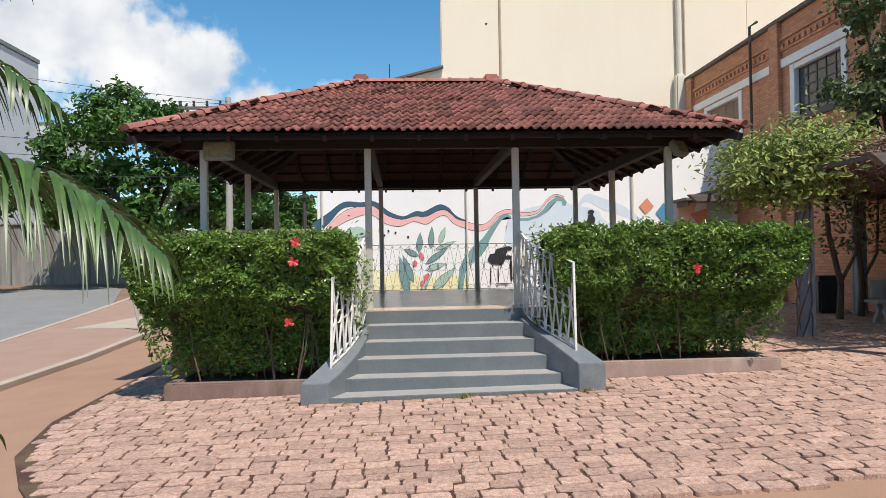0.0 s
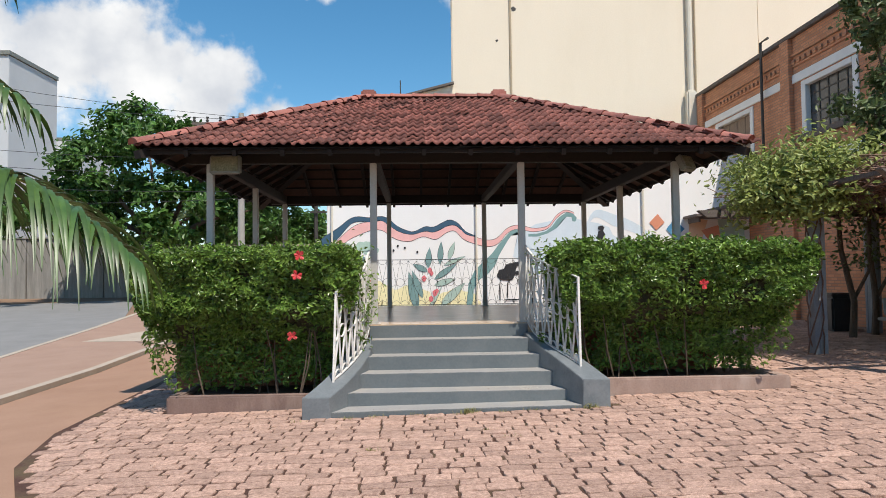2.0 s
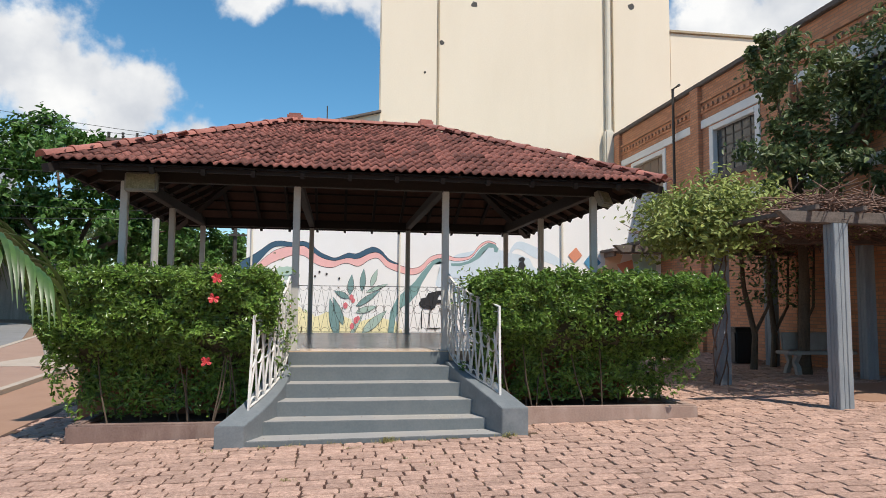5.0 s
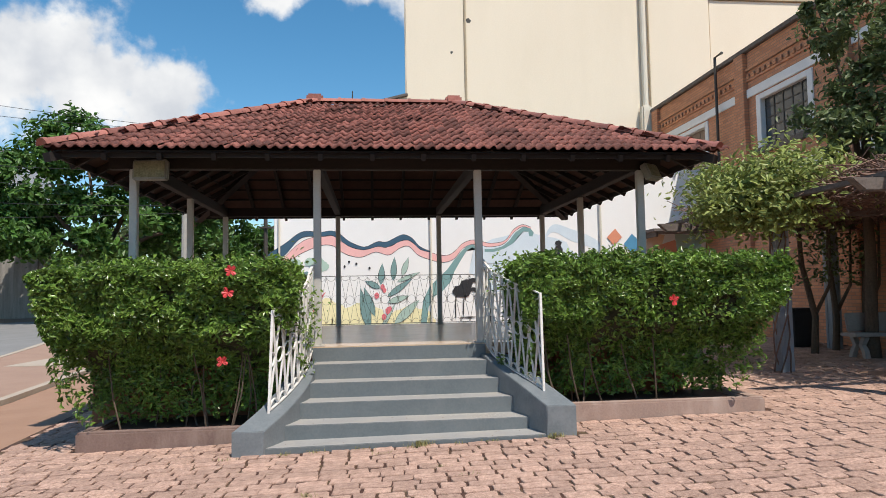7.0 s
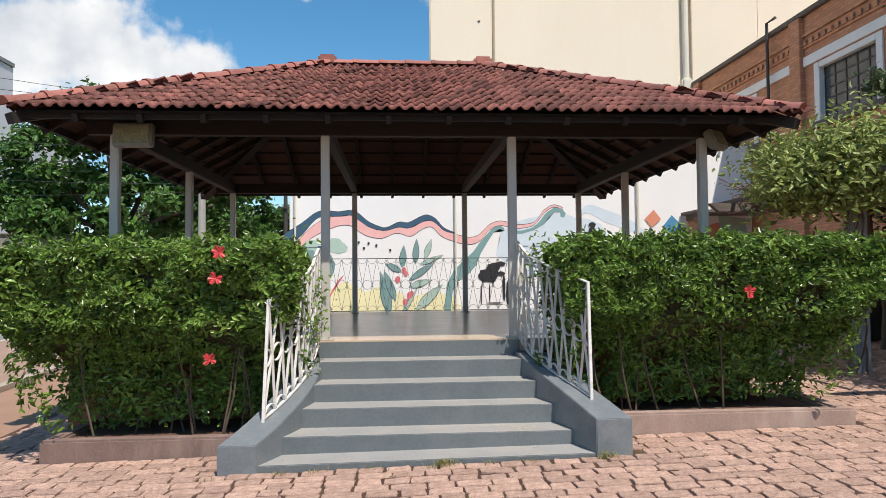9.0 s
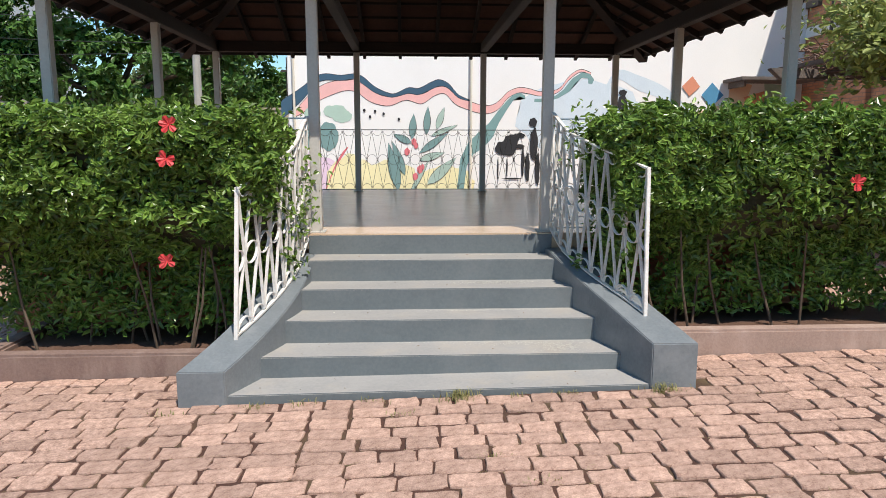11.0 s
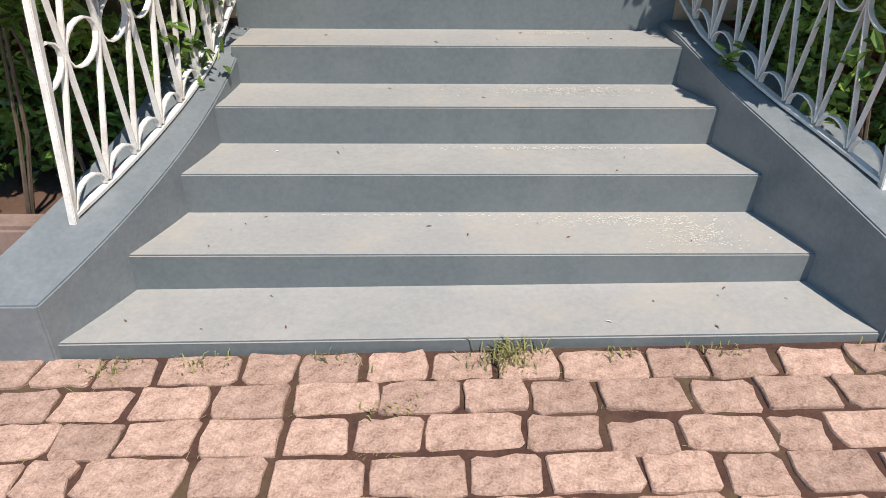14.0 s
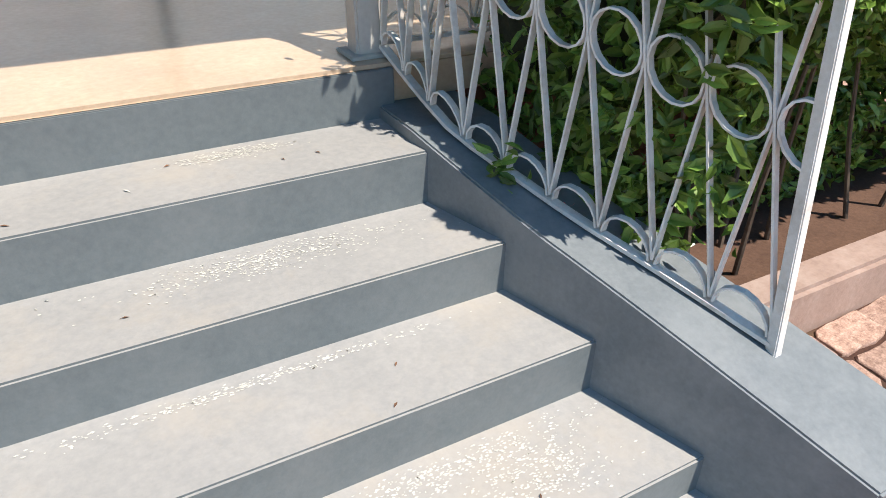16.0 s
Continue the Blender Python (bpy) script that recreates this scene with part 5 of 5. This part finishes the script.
part("roof_edge", box((-50, 52.002, 11.902), (-24.5, 60, 12.15), 0.02), "lamp_body", lb)
part("pillar", box((-27.1, 45.7, far_z - 0.6), (-26.2, 45.998, 13.4), 0.03), "grey_wall", lb)
part("ledge", box((-27.3, 45.1, 13.402), (-25.6, 45.998, 13.8), 0.02), "lamp_body", lb)
pole = thing("utility_pole", (-6.05, 30, far_z), "concrete utility pole with a cross arm of insulators", "utility pole")
mesh_part("shaft", *tube([(-6.05, 30, far_z - 0.2), (-6.05, 30, 8.6)], [0.17, 0.11], 10), "pole", pole)
part("cross_arm", box((-8.1, 29.82, 8.06), (-5.7, 29.94, 8.18), 0.01), "old_beam", pole)
for x in (-8.0, -7.45, -6.9, -6.35):
    mesh_part("insulator", *tube([(x, 29.88, 8.18), (x, 29.88, 8.26), (x, 29.88, 8.3), (x, 29.88, 8.42)], [0.03, 0.07, 0.04, 0.06], 8), "dark_iron", pole)
pole2 = thing("utility_pole", (-4.1, 36.8, far_z), "dark utility pole behind the pale wall", "utility pole")
mesh_part("shaft", *tube([(-3.9, 37, far_z - 0.2), (-3.9, 37, 5.6)], [0.14, 0.1], 8), "dark_iron", pole2)
part("cross_arm", box((-4.2, 36.8, 4.9), (-2.9, 36.88, 5.0), 0.01), "dark_iron", pole2)
for k, (z0, z1, x1) in enumerate(((8.4, 10.8, -24), (8.3, 9.9, -24), (6.6, 7.6, -24), (6.0, 6.9, -24), (5.2, 6.2, -24), (4.9, 5.2, -24))):
    cb = thing("power_cable", (-6.05, 29.8, z0), "thin black overhead cable sagging across the road", "cable", "overhead cables")
    a, b = Vector((-6.05 - (0.3 * k if k < 2 else 0), 29.88, z0)), Vector((x1, 25.0, z1))
    mesh_part("wire", *tube([a.lerp(b, i / 10) - Vector((0, 0, 0.5 * math.sin(math.pi * i / 10))) for i in range(11)], 0.010, 5), "cable", cb)
ant = thing("antenna", (3.0, 40, 7), "thin metal antenna behind the gazebo roof", "antenna")
mesh_part("mast", *tube([(0.95, 23.9, 7.4), (0.95, 23.9, 8.25)], 0.02, 6), "dark_iron", ant)
sk = thing("stake", (-5.3, 18.2, ground_z(-5.3)), "thin leaning metal stake in the verge", "stake")
mesh_part("rod", *tube([(-5.3, 18.2, -0.2), (-5.63, 18.2, 1.25)], 0.035, 6), "pole", sk)


# ---- palm beside the path ----
def frond(parent, base, ctrl, tip, n, length, seed, droop=0.9, spread=0.5):
    rng = random.Random(seed)
    base, ctrl, tip = Vector(base), Vector(ctrl), Vector(tip)

    def at(t):
        return base * (1 - t) ** 2 + ctrl * 2 * t * (1 - t) + tip * t * t

    stem = mesh_part("frond", *tube([at(i / 14) for i in range(15)], [0.014 - 0.011 * i / 14 for i in range(15)], 6), "palm_stem", parent)
    vs, fs = [], []
    for k in range(n):
        t = 0.12 + 0.88 * k / n
        p = at(t)
        d = (at(min(1, t + 0.02)) - at(max(0, t - 0.02))).normalized()
        for sd in (-1, 1):
            side = d.cross(Vector((0, 0, 1))).normalized() * sd
            ln = length * (0.55 + 0.45 * math.sin(math.pi * min(1, t * 0.9 + 0.1))) * rng.uniform(0.75, 1.15) * (1 if t < 0.9 else 0.7)
            o = len(vs)
            pos = p.copy()
            dirn = (side * spread + d * 0.42 + Vector((rng.gauss(0, 0.09), rng.gauss(0, 0.09), rng.gauss(0.12, 0.06)))).normalized()
            seg = 6
            for i in range(seg + 1):
                q = i / seg
                wd = 0.0092 * math.sin(math.pi * (0.12 + 0.88 * q) ** 0.7) * (1 - q * 0.5) + 0.0008
                across = dirn.cross(Vector((0, 0, 1)))
                across = across.normalized() if across.length > 0.1 else d
                fold = Vector((0, 0, 1)) * wd * 0.25
                vs += [pos - across * wd, pos + fold, pos + across * wd]
                pos = pos + dirn * ln / seg
                dirn = (dirn + Vector((0, 0, -droop * 0.33))).normalized()
            for i in range(seg):
                a = o + i * 3
                fs += [(a, a + 1, a + 4, a + 3), (a + 1, a + 2, a + 5, a + 4)]
    mesh_part("leaflet_row", vs, fs, "palm_leaf", stem, kind="stuff", smooth=True)


palm = thing("palm", (-1.0, 2.5, ground_z(-1)), "young feather palm with long arching fronds", "palm")
gz = ground_z(-1.0) - 0.05
mesh_part("trunk", *tube([(-1.0, 2.5, gz), (-1.0, 2.5, gz + 0.3), (-0.98, 2.5, gz + 0.9), (-0.95, 2.5, gz + 1.25)], [0.17, 0.14, 0.11, 0.07], 12), "bark", palm)
hub = (-0.95, 2.5, 1.25)
frond(palm, hub, (-0.05, 2.7, 2.3), (0.62, 2.78, 1.55), 104, 0.58, 1, 1.0, 0.8)
frond(palm, hub, (-0.45, 2.6, 2.75), (0.33, 2.75, 2.0), 80, 0.46, 2, 1.2, 0.7)
frond(palm, hub, (-0.55, 2.7, 3.1), (0.19, 2.8, 2.45), 60, 0.38, 3, 1.2, 0.7)
frond(palm, hub, (-0.3, 2.6, 1.6), (0.15, 2.75, 1.02), 44, 0.28, 4, 1.2, 0.6)
frond(palm, hub, (-1.6, 2.6, 2.6), (-2.2, 2.8, 1.4), 40, 0.34, 5)
frond(palm, hub, (-1.3, 1.9, 2.6), (-1.6, 1.2, 1.5), 40, 0.34, 6)
frond(palm, hub, (-1.1, 3.2, 2.5), (-1.3, 3.9, 1.4), 40, 0.34, 7)

# ---- weeds at the stairs' foot, litter on the steps ----
rng = random.Random(17)


def tuft(x, y, n, h, mat="grass", r=0.05):
    ob = thing("grass_tuft", (x, y, ground_z(x)), "small tuft of grass in the paving joints", "grass", "grass tufts")
    vs, fs = [], []
    for k in range(n):
        a, b = rng.gauss(0, r), rng.gauss(0, r * 0.5)
        t = rng.uniform(0, 6.28)
        hh = h * rng.uniform(0.4, 1.1)
        d = Vector((math.cos(t), math.sin(t), 0)) * hh * rng.uniform(0.3, 0.9)
        p = Vector((x + a, y + b, ground_z(x) - 0.01))
        s = Vector((-d.y, d.x, 0)).normalized() * 0.0022
        o = len(vs)
        vs += [p - s, p + s, p + d * 0.45 + Vector((0, 0, hh * 0.7)) + s, p + d * 0.45 + Vector((0, 0, hh * 0.7)) - s, p + d + Vector((0, 0, hh * 0.8))]
        fs += [(o, o + 1, o + 2, o + 3), (o + 3, o + 2, o + 4)]
    mesh_part("turf", vs, fs, mat, ob, kind="stuff")


for x, y, n, h in ((2.0, 8.0, 130, 0.075), (1.98, 7.95, 60, 0.05), (3.32, 7.97, 120, 0.07), (1.0, 7.99, 45, 0.045), (0.72, 7.98, 40, 0.04), (2.7, 8.0, 30, 0.04), (1.62, 7.78, 26, 0.035), (2.1, 7.18, 30, 0.035), (1.05, 6.6, 40, 0.04), (2.3, 6.9, 22, 0.03), (0.2, 7.9, 24, 0.035), (1.45, 7.99, 24, 0.05), (2.35, 7.99, 20, 0.04)):
    tuft(x, y, n, h)
for k in range(36):
    i = rng.randint(0, 4)
    y0, z = NOSE[i]
    y = rng.uniform(y0 + 0.03, NOSE[i + 1][0] - 0.03)
    x = CX + rng.uniform(-1, 1) * (half_width(y) - 0.05)
    z += (0.012 * (x - CX) if i == 0 else 0)
    s = rng.uniform(0.005, 0.014)
    t = rng.uniform(0, 3.14)
    c, q = math.cos(t) * s, math.sin(t) * s
    ob = mesh_part("fallen_leaf", [(x - c, y - q, z + 0.002), (x - q * 0.3, y + c * 0.3, z + 0.006), (x + c, y + q, z + 0.003), (x + q * 0.3, y - c * 0.3, z + 0.004)], [(0, 1, 2), (0, 2, 3)], "dead_leaf" if k % 4 else "chips")
    tagged(ob, "tiny dry brown leaf lying on the steps", "leaf", "fallen leaves")
for x, y, s in ((0.60, 8.62, -1), (3.12, 8.95, 1)):
    ob = thing("fallen_flower", (x, y, stringer_top(y, s)), "withered red petals fallen on the side wall", "flower")
    for k in range(4):
        t = k * 1.5
        z = stringer_top(y, s)
        mesh_part("petal", [(x, y, z + 0.004), (x + 0.02 * math.cos(t), y + 0.02 * math.sin(t), z + 0.012), (x + 0.035 * math.cos(t + 0.3), y + 0.035 * math.sin(t + 0.3), z + 0.006)], [(0, 1, 2)], "petal", ob)


# ---- paving stones ----
def stone_mesh(seed, lx, ly):
    """One rough-split paving stone with a worn, rounded top."""
    r = random.Random(seed)
    out = []
    a, b = lx / 2, ly / 2
    cut = [r.uniform(0.006, 0.02) for _ in range(4)]
    rim = [(-a + cut[0], -b), (-a * 0.3, -b), (a * 0.3, -b), (a - cut[1], -b), (a, -b + cut[1]), (a, 0), (a, b - cut[2]), (a - cut[2], b), (a * 0.3, b), (-a * 0.3, b), (-a + cut[3], b), (-a, b - cut[3]), (-a, 0), (-a, -b + cut[0])]
    rim = [(x + r.gauss(0, 0.0038), y + r.gauss(0, 0.0038)) for x, y in rim]
    n = len(rim)
    skew = r.uniform(-0.07, 0.07)
    for inset, z in ((0.0, -0.04), (0.001, 0.007), (0.0045, 0.012)):
        for x, y in rim:
            d = math.hypot(x, y)
            out.append((x * (1 - inset / d) + y * skew, y * (1 - inset / d) + x * skew * 0.4, z + r.uniform(-0.0018, 0.0018)))
    out.append((0, 0, 0.0135))
    fs = []
    for e in range(2):
        for i in range(n):
            fs.append((e * n + i, e * n + (i + 1) % n, e * n + n + (i + 1) % n, e * n + n + i))
    for i in range(n):
        fs.append((2 * n + i, 2 * n + (i + 1) % n, 3 * n))
    return out, fs


STONES = []
for k in range(14):
    v, f = stone_mesh(k, 0.14 + 0.012 * k, 0.129 + 0.003 * (k % 4))
    me = bpy.data.meshes.new("paver")
    me.from_pydata(v, [], f)
    me.materials.append(M["paver"])
    STONES.append((0.14 + 0.012 * k, v, f, me))


def left_edge(y):
    for (xa, ya), (xb, yb) in zip(EDGE, EDGE[1:]):
        if ya <= y <= yb:
            return xa + (xb - xa) * (y - ya) / (yb - ya)
    return EDGE[0][0]


rng = random.Random(5)
singles, joined = 0, []
y = 4.72
row = 0
while y < 19.5:
    x = left_edge(max(5.0, y)) + 0.05 + rng.uniform(0, 0.12)
    if y < 5.1:
        x = 0.3 + rng.uniform(0, 0.2)
    while x < (13.0 if y < 14 else 11.2):
        k = min(13, max(0, int(rng.gauss(6.2, 2.6))))
        w, v, f, me = STONES[k]
        px = x + w / 2
        x += w + rng.uniform(0.005, 0.024)
        wave = 0.02 * math.sin(px * 0.9 + row * 0.12) + 0.008 * math.sin(px * 2.3 + row * 0.2)
        py = y + wave + rng.gauss(0, 0.006)
        if py < 4.86:
            continue
        hw = half_width(py, 1) + 0.31
        if py > 8.012 and abs(px - CX) < hw + 0.06:
            continue
        if py > 8.6 and -1.5 < px < 5.98 and py < 9.7:
            continue
        if py >= 9.6 and -1.75 < px < 5.5 and py < 15.2:
            continue
        if 8.9 < px < 12 and 9.2 < py < 11.0:
            continue
        m = Matrix.Translation((px, py, ground_z(px) - 0.014 + rng.gauss(0, 0.003))) @ pose(0, 0, 0, 0, -1.3, 0) @ pose(0, 0, 0, rng.gauss(0, 0.9), rng.gauss(0, 0.9), rng.gauss(0, 1.8) + (180 if rng.random() < 0.5 else 0))
        if singles < 300 and 6.45 < py < 8.05 and 0.0 < px < 3.9:
            ob = new("paver", me)
            ob.parent = bed
            ob.matrix_basis = m
            singles += 1
        else:
            joined.append(([m @ Vector(q) for q in v], f))
    y += 0.148
    row += 1
v, f = merge(joined)
mesh_part("paver_field", v, f, "paver", bed, kind="stuff")
strip("paving_slab", [(8.75, 9.2), (8.75, 11.0)], [(12.0, 9.2), (12.0, 11.0)], 0.006, "red_path", "plain cement slab set in the paving", "paving slab", 0.05)

# ---- dry grass caught in the joints ----
rng = random.Random(29)
vs, fs = [], []
for k in range(2600):
    x, y = rng.uniform(-0.9, 4.8), 8.03 - 3.0 * rng.random() ** 1.5
    if noise.noise(Vector((x * 1.7, y * 1.7, 3.0))) < -0.05:
        continue
    y = 4.72 + 0.148 * (round((y - 4.72) / 0.148) + 0.5) + rng.gauss(0, 0.014)
    if y > 8.03:
        continue
    t = rng.gauss(0, 0.7)
    d = Vector((math.cos(t), math.sin(t), rng.uniform(-0.05, 0.35))) * rng.uniform(0.01, 0.035)
    p = Vector((x, y, ground_z(x) - 0.012 + rng.uniform(0, 0.008)))
    w = Vector((-d.y, d.x, 0)).normalized() * 0.0011
    o = len(vs)
    vs += [p - w, p + w, p + d * 0.6 + w, p + d]
    fs.append((o, o + 1, o + 2, o + 3))
straw = mesh_part("dry_grass", vs, fs, "grass")
tagged(straw, "wisps of dry grass lying in the paving joints", "grass", kind="stuff")
